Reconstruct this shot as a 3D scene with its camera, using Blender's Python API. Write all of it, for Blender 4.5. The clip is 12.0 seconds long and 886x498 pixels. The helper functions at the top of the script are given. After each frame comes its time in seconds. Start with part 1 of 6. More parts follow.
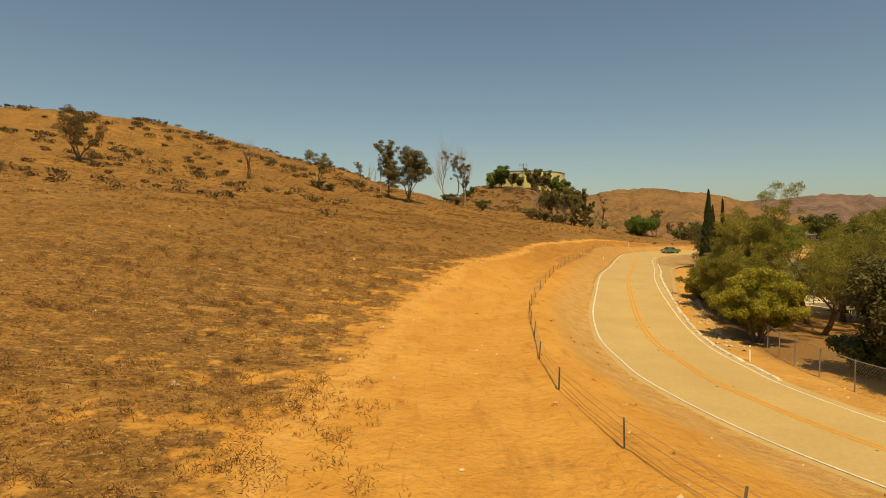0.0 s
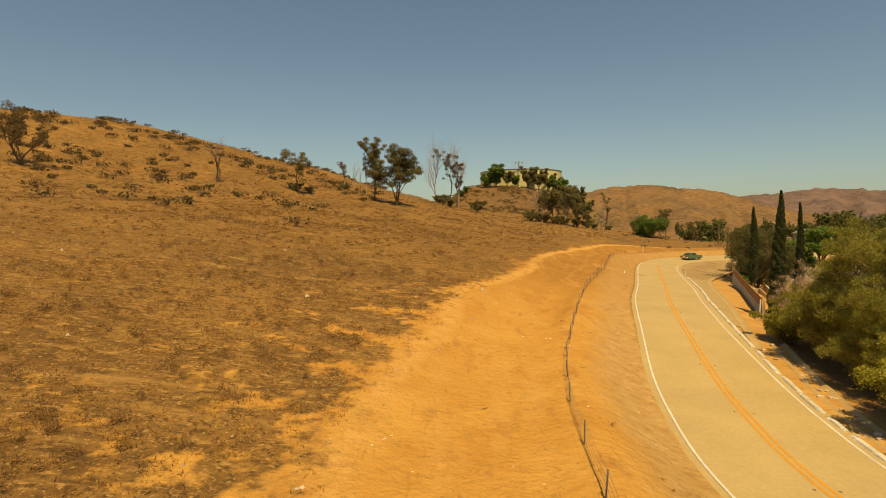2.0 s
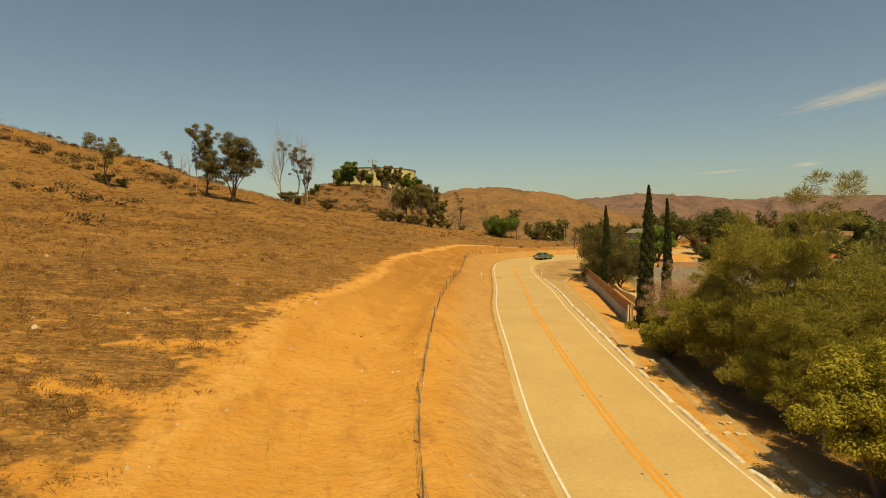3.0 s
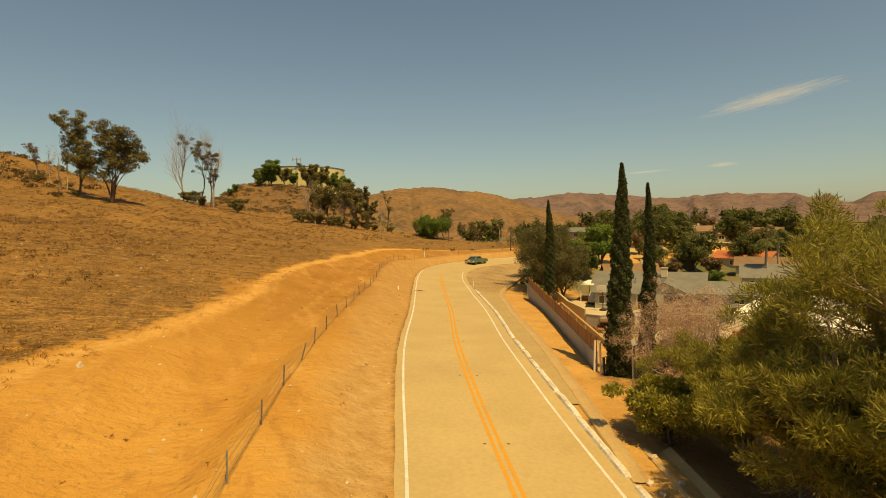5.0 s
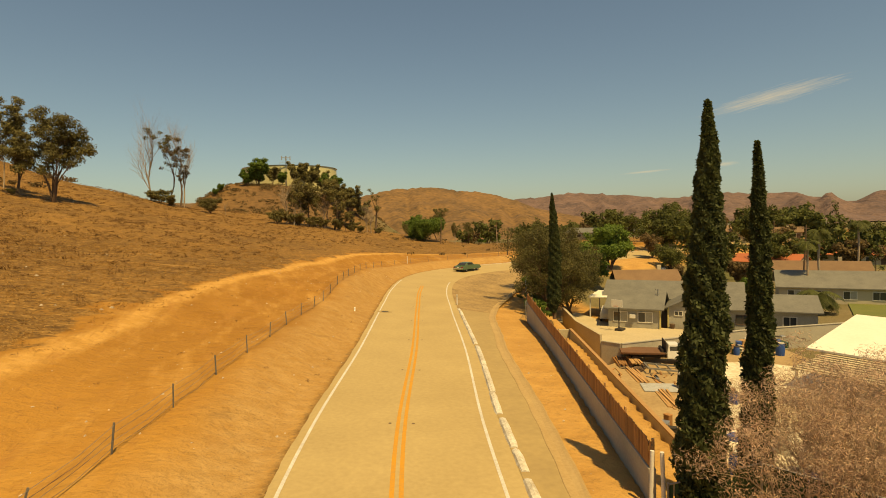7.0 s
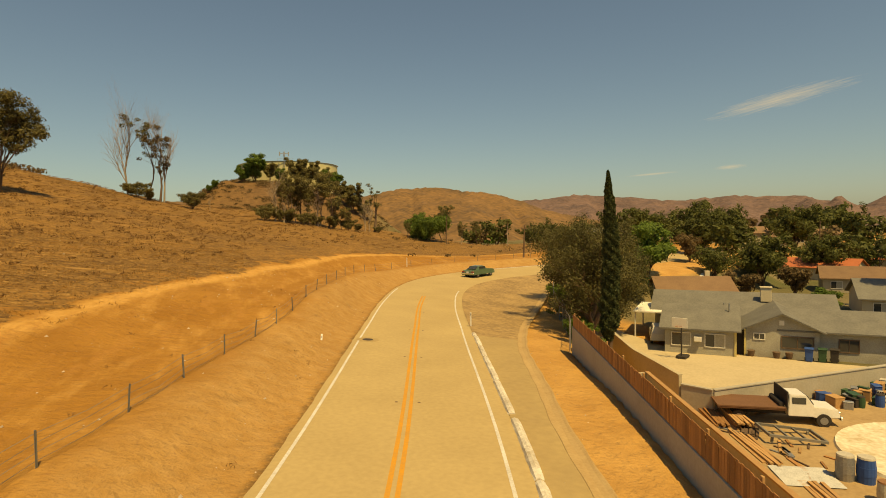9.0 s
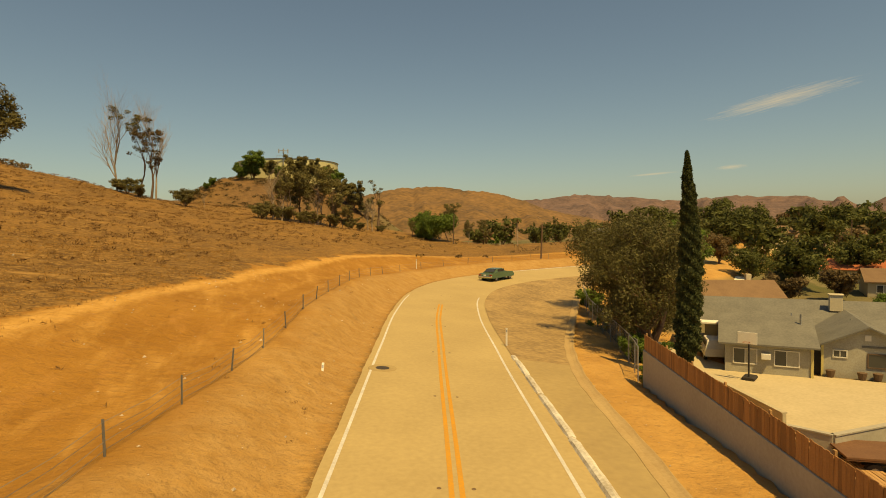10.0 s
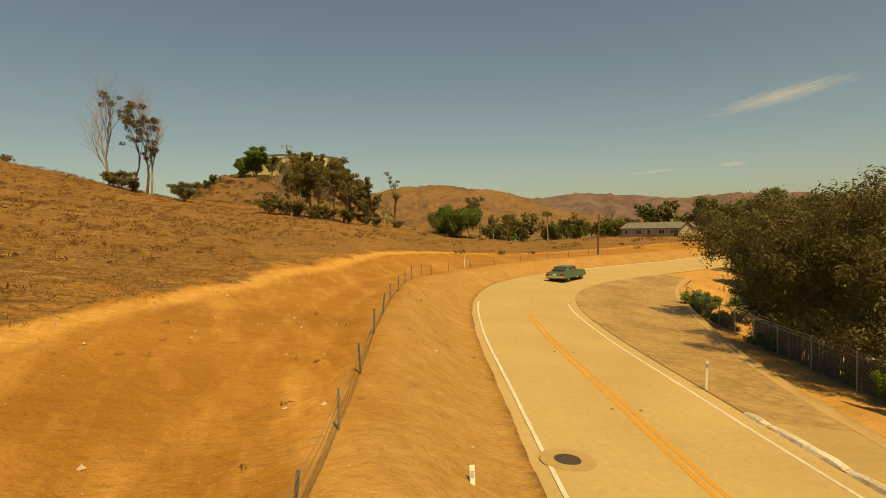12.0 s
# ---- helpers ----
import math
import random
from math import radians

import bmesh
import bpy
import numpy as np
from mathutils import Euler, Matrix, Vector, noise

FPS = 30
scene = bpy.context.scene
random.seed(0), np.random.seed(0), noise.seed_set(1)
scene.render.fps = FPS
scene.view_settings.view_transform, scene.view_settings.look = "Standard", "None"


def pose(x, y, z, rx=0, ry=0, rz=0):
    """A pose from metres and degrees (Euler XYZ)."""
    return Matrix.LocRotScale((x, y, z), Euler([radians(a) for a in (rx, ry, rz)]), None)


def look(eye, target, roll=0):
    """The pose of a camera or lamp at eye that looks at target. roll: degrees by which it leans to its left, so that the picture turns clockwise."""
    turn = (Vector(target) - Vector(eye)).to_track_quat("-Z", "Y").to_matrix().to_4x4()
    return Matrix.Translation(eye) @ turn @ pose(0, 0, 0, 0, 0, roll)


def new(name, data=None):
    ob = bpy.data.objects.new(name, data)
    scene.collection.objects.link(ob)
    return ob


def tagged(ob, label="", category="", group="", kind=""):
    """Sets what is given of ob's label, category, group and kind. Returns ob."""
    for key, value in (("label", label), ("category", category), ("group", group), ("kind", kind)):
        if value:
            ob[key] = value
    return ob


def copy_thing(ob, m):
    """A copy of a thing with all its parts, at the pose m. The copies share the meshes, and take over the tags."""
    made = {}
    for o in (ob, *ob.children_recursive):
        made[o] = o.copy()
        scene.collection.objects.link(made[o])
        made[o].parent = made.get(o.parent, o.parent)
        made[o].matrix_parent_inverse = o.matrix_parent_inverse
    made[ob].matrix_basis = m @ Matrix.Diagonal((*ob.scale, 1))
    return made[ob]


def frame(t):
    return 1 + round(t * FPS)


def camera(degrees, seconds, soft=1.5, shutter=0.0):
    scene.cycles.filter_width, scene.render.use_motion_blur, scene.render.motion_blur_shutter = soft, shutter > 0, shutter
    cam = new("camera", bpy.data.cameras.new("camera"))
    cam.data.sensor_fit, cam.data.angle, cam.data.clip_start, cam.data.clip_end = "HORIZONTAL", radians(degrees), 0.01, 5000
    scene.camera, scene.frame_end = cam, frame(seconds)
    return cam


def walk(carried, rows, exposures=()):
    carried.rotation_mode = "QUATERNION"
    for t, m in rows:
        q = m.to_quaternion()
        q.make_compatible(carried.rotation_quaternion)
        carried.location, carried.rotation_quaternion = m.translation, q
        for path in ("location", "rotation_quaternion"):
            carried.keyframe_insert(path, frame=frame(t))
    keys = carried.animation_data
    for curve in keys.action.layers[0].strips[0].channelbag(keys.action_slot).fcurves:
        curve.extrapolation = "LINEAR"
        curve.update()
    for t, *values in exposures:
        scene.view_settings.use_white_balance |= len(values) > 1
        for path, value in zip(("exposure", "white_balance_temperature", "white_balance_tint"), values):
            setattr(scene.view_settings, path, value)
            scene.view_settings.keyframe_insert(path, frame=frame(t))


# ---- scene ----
cam = camera(76.0, 12.0, soft=0.95)
EXPOSURE, KELVIN, TINT = 0.1, 10500.0, 3.5
PATH = [
    (0, (0.428, -1.268, 5.675), (0.395, 0.73, 5.594), 0.4),
    (0.5, (-0.032, 1.871, 6.007), (-0.108, 3.868, 5.924), 0.2),
    (1, (-0.231, 5.372, 6.525), (-0.33, 7.368, 6.44), -0.1),
    (1.5, (-0.056, 9.334, 6.972), (-0.169, 11.329, 6.886), -0.1),
    (2, (0.617, 13.751, 7.172), (0.605, 15.749, 7.088), -0.4),
    (2.5, (1.519, 18.438, 7.131), (1.759, 20.422, 7.045), -0.6),
    (3, (2.705, 22.871, 6.95), (3.193, 24.808, 6.864), -0.3),
    (3.2, (3.279, 24.382, 6.903), (3.838, 26.3, 6.819), 0.0),
    (4.8, (8.649, 35.126, 6.885), (9.35, 36.997, 6.801), -1.1),
    (5, (9.417, 36.503, 6.888), (10.117, 38.375, 6.803), -1.1),
    (5.5, (11.323, 39.862, 6.883), (12.021, 41.733, 6.795), -1.3),
    (6, (13.136, 43.016, 6.889), (13.834, 44.888, 6.805), -1.2),
    (6.5, (14.802, 45.947, 6.863), (15.502, 47.819, 6.782), -1.2),
    (7, (16.513, 48.873, 6.836), (17.212, 50.745, 6.754), -1.3),
    (7.2, (17.12, 50.008, 6.78), (17.821, 51.879, 6.702), -1.2),
    (8.8, (20.955, 61.073, 6.219), (21.643, 62.949, 6.141), -0.8),
    (9, (21.252, 62.447, 6.175), (21.937, 64.324, 6.098), -0.9),
    (9.5, (21.803, 66.089, 6.087), (22.488, 67.967, 6.01), -0.8),
    (10, (22.232, 69.81, 5.998), (22.917, 71.687, 5.92), -0.8),
    (10.5, (22.553, 73.511, 5.905), (23.237, 75.389, 5.831), -0.7),
    (11, (22.534, 77.042, 5.749), (23.216, 78.921, 5.676), -0.9),
    (11.5, (22.107, 80.172, 5.483), (22.788, 82.051, 5.405), -1.1),
    (12, (21.4, 82.89, 5.101), (22.084, 84.768, 5.022), -1.3),
]
walk(cam, [(t, look(eye, target, roll)) for t, eye, target, roll in PATH],
     exposures=[(0.0, EXPOSURE, KELVIN, TINT), (3.0, EXPOSURE, KELVIN + 900, TINT), (5.0, EXPOSURE + 0.05, KELVIN + 2000, TINT), (7.0, EXPOSURE + 0.03, KELVIN + 1500, TINT), (9.5, EXPOSURE - 0.05, KELVIN + 2200, TINT), (12.0, EXPOSURE - 0.05, KELVIN + 3800, TINT)])

# ---- light ----
SUN_AZ, SUN_EL = radians(172), radians(62)      # azimuth clockwise from +y
world = bpy.data.worlds.new("world")
scene.world = world
world.use_nodes = True
wn, wl = world.node_tree.nodes, world.node_tree.links
sky = wn.new("ShaderNodeTexSky")
sky.sky_type = "NISHITA"
sky.sun_disc = False
sky.sun_elevation, sky.sun_rotation = SUN_EL, SUN_AZ
sky.air_density, sky.dust_density, sky.ozone_density = 1.0, 1.0, 8.0
background = wn["Background"]
background.inputs["Strength"].default_value = 0.1
wl.new(sky.outputs["Color"], background.inputs["Color"])
sun = new("sun", bpy.data.lights.new("sun", "SUN"))
sun.data.energy, sun.data.angle, sun.data.color = 4.7, radians(0.55), (1.0, 0.85, 0.58)
sun.matrix_world = look((0, 0, 0), (-math.sin(SUN_AZ) * math.cos(SUN_EL), -math.cos(SUN_AZ) * math.cos(SUN_EL), -math.sin(SUN_EL)))


# ---- materials ----
def material(name, base, rough=0.8, metal=0.0, tint=None, scale=3.0, fine=40.0, bump=0.2, bump_scale=30.0, amount=0.5,
             vary=0.0, island=0.0, stain=0.0, depth=0.02, transmission=0.0, spec=0.3):
    """A node material: base colour mixed with tint by two scales of noise, object-to-object variation and fine relief."""
    m = bpy.data.materials.new(name)
    m.use_nodes = True
    n, l = m.node_tree.nodes, m.node_tree.links
    b = n["Principled BSDF"]
    b.inputs["Roughness"].default_value, b.inputs["Metallic"].default_value = rough, metal
    b.inputs["Specular IOR Level"].default_value = spec
    b.inputs["Transmission Weight"].default_value = transmission
    where = n.new("ShaderNodeTexCoord").outputs["Object"]
    geometry = n.new("ShaderNodeNewGeometry")
    coarse, small = n.new("ShaderNodeTexNoise"), n.new("ShaderNodeTexNoise")
    coarse.inputs["Scale"].default_value, small.inputs["Scale"].default_value = scale, fine
    coarse.inputs["Detail"].default_value, small.inputs["Detail"].default_value = 5.0, 3.0
    for t in (coarse, small):
        l.new(where, t.inputs["Vector"])
    both = n.new("ShaderNodeMath")
    both.operation = "MULTIPLY_ADD"
    both.inputs[1].default_value = 0.5
    half = n.new("ShaderNodeMath")
    half.operation = "MULTIPLY"
    half.inputs[1].default_value = 0.5
    l.new(small.outputs["Fac"], half.inputs[0])
    l.new(coarse.outputs["Fac"], both.inputs[0])
    l.new(half.outputs[0], both.inputs[2])
    ramp = n.new("ShaderNodeMapRange")
    ramp.inputs["From Min"].default_value, ramp.inputs["From Max"].default_value = 0.5 - 0.22, 0.5 + 0.22
    ramp.inputs["To Min"].default_value, ramp.inputs["To Max"].default_value = 0.5 - amount, 0.5 + amount
    l.new(both.outputs[0], ramp.inputs["Value"])
    mix = n.new("ShaderNodeMix")
    mix.data_type = "RGBA"
    mix.inputs["A"].default_value = (*base, 1)
    mix.inputs["B"].default_value = (*(tint or [c * 0.6 for c in base]), 1)
    l.new(ramp.outputs[0], mix.inputs["Factor"])
    colour = mix.outputs["Result"]
    for strength, source in ((vary, n.new("ShaderNodeObjectInfo").outputs["Random"]), (island, geometry.outputs["Random Per Island"])):
        if strength:
            span = n.new("ShaderNodeMapRange")
            span.inputs["To Min"].default_value, span.inputs["To Max"].default_value = 1 - strength, 1 + strength
            l.new(source, span.inputs["Value"])
            hsv = n.new("ShaderNodeHueSaturation")
            l.new(span.outputs[0], hsv.inputs["Value"])
            l.new(colour, hsv.inputs["Color"])
            colour = hsv.outputs["Color"]
    l.new(colour, b.inputs["Base Color"])
    if bump:
        grain = n.new("ShaderNodeTexNoise")
        grain.inputs["Scale"].default_value, grain.inputs["Detail"].default_value = bump_scale, 4.0
        l.new(where, grain.inputs["Vector"])
        relief = n.new("ShaderNodeBump")
        relief.inputs["Strength"].default_value, relief.inputs["Distance"].default_value = bump, depth
        l.new(grain.outputs["Fac"], relief.inputs["Height"])
        l.new(relief.outputs["Normal"], b.inputs["Normal"])
    return m


def leaf_material(name, base, tint, island=0.35):
    """Foliage: matt, slightly translucent, every leaf of its own shade."""
    m = material(name, base, 0.65, tint=tint, scale=0.6, fine=4.0, bump=0, island=island, vary=0.12, spec=0.25)
    n, l = m.node_tree.nodes, m.node_tree.links
    b = n["Principled BSDF"]
    through_leaf = n.new("ShaderNodeBsdfTranslucent")
    l.new(b.inputs["Base Color"].links[0].from_socket, through_leaf.inputs["Color"])
    blend = n.new("ShaderNodeMixShader")
    blend.inputs["Fac"].default_value = 0.38
    l.new(b.outputs[0], blend.inputs[1])
    l.new(through_leaf.outputs[0], blend.inputs[2])
    l.new(blend.outputs[0], n["Material Output"].inputs["Surface"])
    return m


ASPHALT = material("asphalt", (0.46, 0.338, 0.163), 0.9, tint=(0.35, 0.25, 0.118), scale=0.3, fine=6, bump=0.25, bump_scale=60, depth=0.01)
OLD_ASPHALT = material("old_asphalt", (0.21, 0.135, 0.064), 0.92, tint=(0.40, 0.265, 0.12), scale=0.35, fine=3, bump=0.2, bump_scale=50, amount=0.8)
YELLOW_PAINT = material("yellow_paint", (0.60, 0.27, 0.035), 0.8, tint=(0.46, 0.23, 0.055), scale=1.5, fine=12, bump=0.1, amount=0.6)
WHITE_PAINT = material("white_paint", (0.66, 0.63, 0.56), 0.8, tint=(0.42, 0.38, 0.32), scale=1.5, fine=14, bump=0.1, amount=0.6)
BERM = material("painted_berm", (0.70, 0.66, 0.56), 0.85, tint=(0.40, 0.33, 0.24), scale=1.2, fine=9, bump=0.5, bump_scale=12, amount=0.7)
CONCRETE = material("concrete", (0.46, 0.32, 0.155), 0.9, tint=(0.33, 0.21, 0.095), scale=0.8, fine=10, bump=0.3, bump_scale=25)
PALE_CONCRETE = material("pale_concrete", (0.54, 0.44, 0.28), 0.9, tint=(0.40, 0.32, 0.20), scale=0.4, fine=5, bump=0.2)
BLOCK_WALL = material("block_wall", (0.43, 0.39, 0.31), 0.92, tint=(0.32, 0.285, 0.22), scale=0.7, fine=8, bump=0.4, bump_scale=14)
TAN_WALL = material("tan_block_wall", (0.50, 0.42, 0.28), 0.92, tint=(0.38, 0.32, 0.21), scale=0.6, fine=8, bump=0.4, bump_scale=14)
FENCE_WOOD = material("fence_wood", (0.40, 0.195, 0.075), 0.85, tint=(0.27, 0.13, 0.055), scale=3, fine=25, bump=0.3, bump_scale=30, vary=0.28)
RAW_WOOD = material("raw_wood", (0.46, 0.27, 0.12), 0.85, tint=(0.33, 0.18, 0.08), scale=3, fine=25, bump=0.3, vary=0.2)
STEEL = material("galvanised_steel", (0.42, 0.42, 0.41), 0.55, 0.7, scale=3, fine=20, bump=0.1)
POST_STEEL = material("weathered_post", (0.16, 0.17, 0.15), 0.7, 0.4, tint=(0.26, 0.22, 0.18), scale=3, fine=30, bump=0.2, vary=0.2)
BARK = material("bark", (0.17, 0.11, 0.07), 0.95, tint=(0.09, 0.055, 0.035), scale=3, fine=20, bump=0.8, bump_scale=12, vary=0.15)
PALE_BARK = material("pale_bark", (0.40, 0.31, 0.22), 0.9, tint=(0.26, 0.19, 0.13), scale=2, fine=12, bump=0.5, bump_scale=10, vary=0.1)
EUC_LEAF = leaf_material("eucalyptus_leaf", (0.150, 0.134, 0.048), (0.085, 0.078, 0.030))
HILL_LEAF = leaf_material("hillside_leaf", (0.215, 0.180, 0.066), (0.125, 0.108, 0.042))
OAK_LEAF = leaf_material("dark_leaf", (0.130, 0.135, 0.038), (0.078, 0.088, 0.026))
GREEN_LEAF = leaf_material("green_leaf", (0.15, 0.215, 0.04), (0.09, 0.14, 0.03))
YELLOW_LEAF = leaf_material("yellow_green_leaf", (0.36, 0.32, 0.05), (0.22, 0.21, 0.036))
PINE_LEAF = leaf_material("pine_needle", (0.33, 0.295, 0.065), (0.20, 0.19, 0.045))
CYPRESS_LEAF = leaf_material("cypress_leaf", (0.095, 0.11, 0.04), (0.055, 0.068, 0.026))
RUST_LEAF = leaf_material("rust_leaf", (0.46, 0.17, 0.04), (0.29, 0.10, 0.03))
TWIG = leaf_material("dry_twig", (0.58, 0.41, 0.30), (0.45, 0.30, 0.21))
SAGE = leaf_material("sage_leaf", (0.20, 0.135, 0.06), (0.12, 0.08, 0.038))
STRAW = leaf_material("straw", (0.44, 0.235, 0.07), (0.30, 0.155, 0.048))
DARK_WEED = leaf_material("dry_weed", (0.27, 0.145, 0.055), (0.165, 0.090, 0.038))
STONE = material("stone", (0.46, 0.38, 0.28), 0.9, tint=(0.32, 0.24, 0.17), scale=4, fine=30, bump=0.4, vary=0.2, island=0.25)



# ---- the lie of the land ----
def smooth(v, a, b):
    t = np.clip((np.asarray(v, float) - a) / (b - a), 0, 1)
    return t * t * (3 - 2 * t)


def spline(points, step):
    """A smooth line through the points, sampled about every step metres."""
    p = np.array(points, float)
    p = np.vstack([2 * p[0] - p[1], p, 2 * p[-1] - p[-2]])
    out = []
    for a, b, c, d in zip(p, p[1:], p[2:], p[3:]):
        for t in np.arange(0, 1, 1 / max(1, round(np.linalg.norm(c - b) / step))):
            out.append(0.5 * (2 * b + (c - a) * t + (2 * a - 5 * b + 4 * c - d) * t * t + (3 * b - a - 3 * c + d) * t ** 3))
    return np.array(out + [p[-2]])


ROAD = spline([(120, -150), (66, -75), (38, -32), (25.5, -6), (19.6, 6), (16.2, 13.6), (13.9, 19.2), (12.75, 25.0), (12.75, 28.8), (13.0, 33.4),
               (13.85, 38.4), (15.05, 44.0), (17.5, 53.4), (19.35, 60.0), (21.9, 68.1), (26.0, 79.5), (30.4, 92.6), (32.0, 97.3), (35.6, 107.7),
               (39.8, 117.4), (45.2, 125.0), (53.0, 130.5), (62.5, 133.8), (76, 138), (95, 146), (130, 162), (260, 220)], 1.0)
ALONG = np.concatenate([[0], np.cumsum(np.linalg.norm(np.diff(ROAD, axis=0), axis=1))])
HALF = 3.1


def beside(x, y):
    """Distance along the road and to the left of its centre, for arrays of x and y."""
    x, y = np.atleast_1d(np.asarray(x, float)).ravel(), np.atleast_1d(np.asarray(y, float)).ravel()
    s, d = np.empty(len(x)), np.empty(len(x))
    a, v = ROAD[:-1], np.diff(ROAD, axis=0)
    vv = (v * v).sum(1)
    for i in range(0, len(x), 20000):
        px, py = x[i:i + 20000, None], y[i:i + 20000, None]
        t = np.clip(((px - a[:, 0]) * v[:, 0] + (py - a[:, 1]) * v[:, 1]) / vv, 0, 1)
        gx, gy = px - a[:, 0] - t * v[:, 0], py - a[:, 1] - t * v[:, 1]
        q = gx * gx + gy * gy
        k = q.argmin(1)
        r = np.arange(len(k))
        side = np.sign(v[k, 0] * gy[r, k] - v[k, 1] * gx[r, k])
        d[i:i + 20000] = side * np.sqrt(q[r, k])
        s[i:i + 20000] = ALONG[k] + t[r, k] * np.sqrt(vv[k])
    return s, d


def on_road(s, d):
    """The place at s along the road and d to the left of its centre."""
    s = np.atleast_1d(np.asarray(s, float))
    x, y = np.interp(s, ALONG, ROAD[:, 0]), np.interp(s, ALONG, ROAD[:, 1])
    tx = np.interp(s + 0.7, ALONG, ROAD[:, 0]) - np.interp(s - 0.7, ALONG, ROAD[:, 0])
    ty = np.interp(s + 0.7, ALONG, ROAD[:, 1]) - np.interp(s - 0.7, ALONG, ROAD[:, 1])
    w = np.hypot(tx, ty)
    return x - d * ty / w, y + d * tx / w


def along_at(y):
    """How far along the road its centre reaches a given y, on the straight north-going part."""
    k = np.argmin(np.abs(ROAD[:, 1] - y) + (ROAD[:, 0] > 60) * 99)
    return ALONG[k]


def crown(x, y, d):
    """The road's own height."""
    bent = smooth(y, 76, 95)
    level = -1.55 + 1.43 * smooth(y, 34, 66) - 0.12 * bent + 0.2 * smooth(y, 105, 130)
    return level + (0.045 + 0.035 * bent) * np.clip(d, -9, 6) + 0.06 * bent * (1 - smooth(y, 118, 130)) * np.clip(d + 3.6, -6, 0)


def crest_height(y):
    """How high the bank rises at the wire fence."""
    return -0.08 + 0.95 * smooth(y, 40, 62) + 0.27 * smooth(y, 62, 85) + 0.6 * smooth(y, 95, 103) * (1 - smooth(y, 116, 130))


def fence_offset(y):
    return 7.75 - 0.2 * smooth(y, 42, 60) - 0.25 * smooth(y, 84, 92) + 3.6 * smooth(-np.asarray(y, float), -32, -6)


WALL_A, WALL_B = np.array((26.7, 60.9)), np.array((39.6, 90.9))


def waves(x, y, size, seed):
    """Cheap smooth unevenness about one unit high."""
    r = np.random.RandomState(seed)
    out = 0
    for k in range(5):
        f, a, p = (1.0 + 0.55 * k) / size, r.uniform(0, 6.28), r.uniform(0, 6.28)
        out = out + np.sin(6.28 * f * (x * math.cos(a) + y * math.sin(a)) + p + 1.3 * np.sin(2.1 * f * (y * math.cos(a) - x * math.sin(a)))) / (1 + 0.6 * k)
    return out / 2.2


def heights(x, y):
    x, y = np.asarray(x, float).ravel(), np.asarray(y, float).ravel()
    s, d = beside(x, y)
    road = crown(x, y, d)
    # hillside left of the road
    cx, cy = np.clip(x, -220, 120), np.clip(y, -60, 420)
    hill = -2.18 - 0.137 * cx + 0.0663 * cy + 0.00003 * cx * cy - 0.000166 * cx ** 2 + 0.000028 * cy ** 2
    hill = hill + 13.0 * smooth(-x, 15, 120) * smooth(y, 110, 235) + 5.6 * smooth(-x, 70, 190) * smooth(y, 90, 190)
    far = np.hypot(x, y)
    west = smooth(np.degrees(np.arctan2(-x, y)), -4, 10)
    hill = hill - west * np.clip(far - 235, 0, 900) * 0.28 - (1 - west) * np.clip(far - 235, 0, 900) * 0.12
    hill = hill + west * 5.0 * smooth(far, 120, 230) + 25.0 * np.exp(-(np.clip(np.hypot(x - 50, y - 388) - 26, 0, 400) / 38) ** 2)
    hill = hill + (0.35 * waves(x, y, 38, 3) + 0.15 * waves(x, y, 11, 4)) * smooth(d, 16, 40) + 1.6 * waves(x, y, 70, 5) * smooth(d, 70, 160)
    q = x * -0.53 + (y - 190) * 0.85
    hill = hill - 13.0 * np.exp(-((q - 60) / 17) ** 2) * smooth(x, -40, 5)
    top = crest_height(y)
    level = top - 0.15 - 6 * smooth(d, 45, 170)
    hill = np.maximum(hill, level) + 0.35 * np.exp(-np.abs(hill - level) / 0.6)
    crest = fence_offset(y)
    bank = road - 0.04 + (top - road + 0.04) * smooth(d, HALF + 0.45, crest - 0.3) - 0.15 * smooth(d, crest + 0.1, crest + 1.4)
    left = bank + (hill - bank) * smooth(d, crest + 0.6, 16.5)
    left = left - 0.6 * np.exp(-((y - 60) / 10) ** 2) * smooth(d, crest + 0.2, crest + 2) * (1 - smooth(d, 11, 15))
    # the lower ground right of the road
    strip = road - 0.04 - 0.10 * smooth(-d, 3.6, 7.5)
    u = (WALL_B - WALL_A) / np.linalg.norm(WALL_B - WALL_A)
    past = (x - WALL_A[0]) * u[1] - (y - WALL_A[1]) * u[0]
    run = (x - WALL_A[0]) * u[0] + (y - WALL_A[1]) * u[1]
    low = -2.2 - 2.75 * smooth(y, 44, 58) + 2.6 * smooth(run, 27, 36) * smooth(-past, -5.5, -2.5) - 0.012 * np.clip(-d - 60, 0, 250)
    low = np.where(y < 58, np.maximum(low, -2.2 - 2.75 * smooth(-d, 16, 34)), low)
    at_wall = smooth(run, -1.0, 0.2) * (1 - smooth(run, 33, 34.5))
    ledge = smooth(run, -1.0, 0.2) * (1 - smooth(run, 26.4, 26.9))
    drop = at_wall * (smooth(past, 0.02, 0.35) * (0.13 * ledge + 1 - ledge) + 0.87 * ledge * smooth(past, 2.5, 2.75)) + (1 - at_wall) * smooth(-d, 8.4, 17)
    right = strip + (low - strip) * drop
    z = np.where(d > 0, left, right)
    z = np.where(np.abs(d) < HALF - 0.1, road - 0.05, z)
    rough = smooth(np.abs(d), HALF + 0.2, HALF + 2.5)
    return z + rough * (0.03 * waves(x, y, 2.3, 8) + 0.02 * waves(x, y, 0.9, 9)), s, d


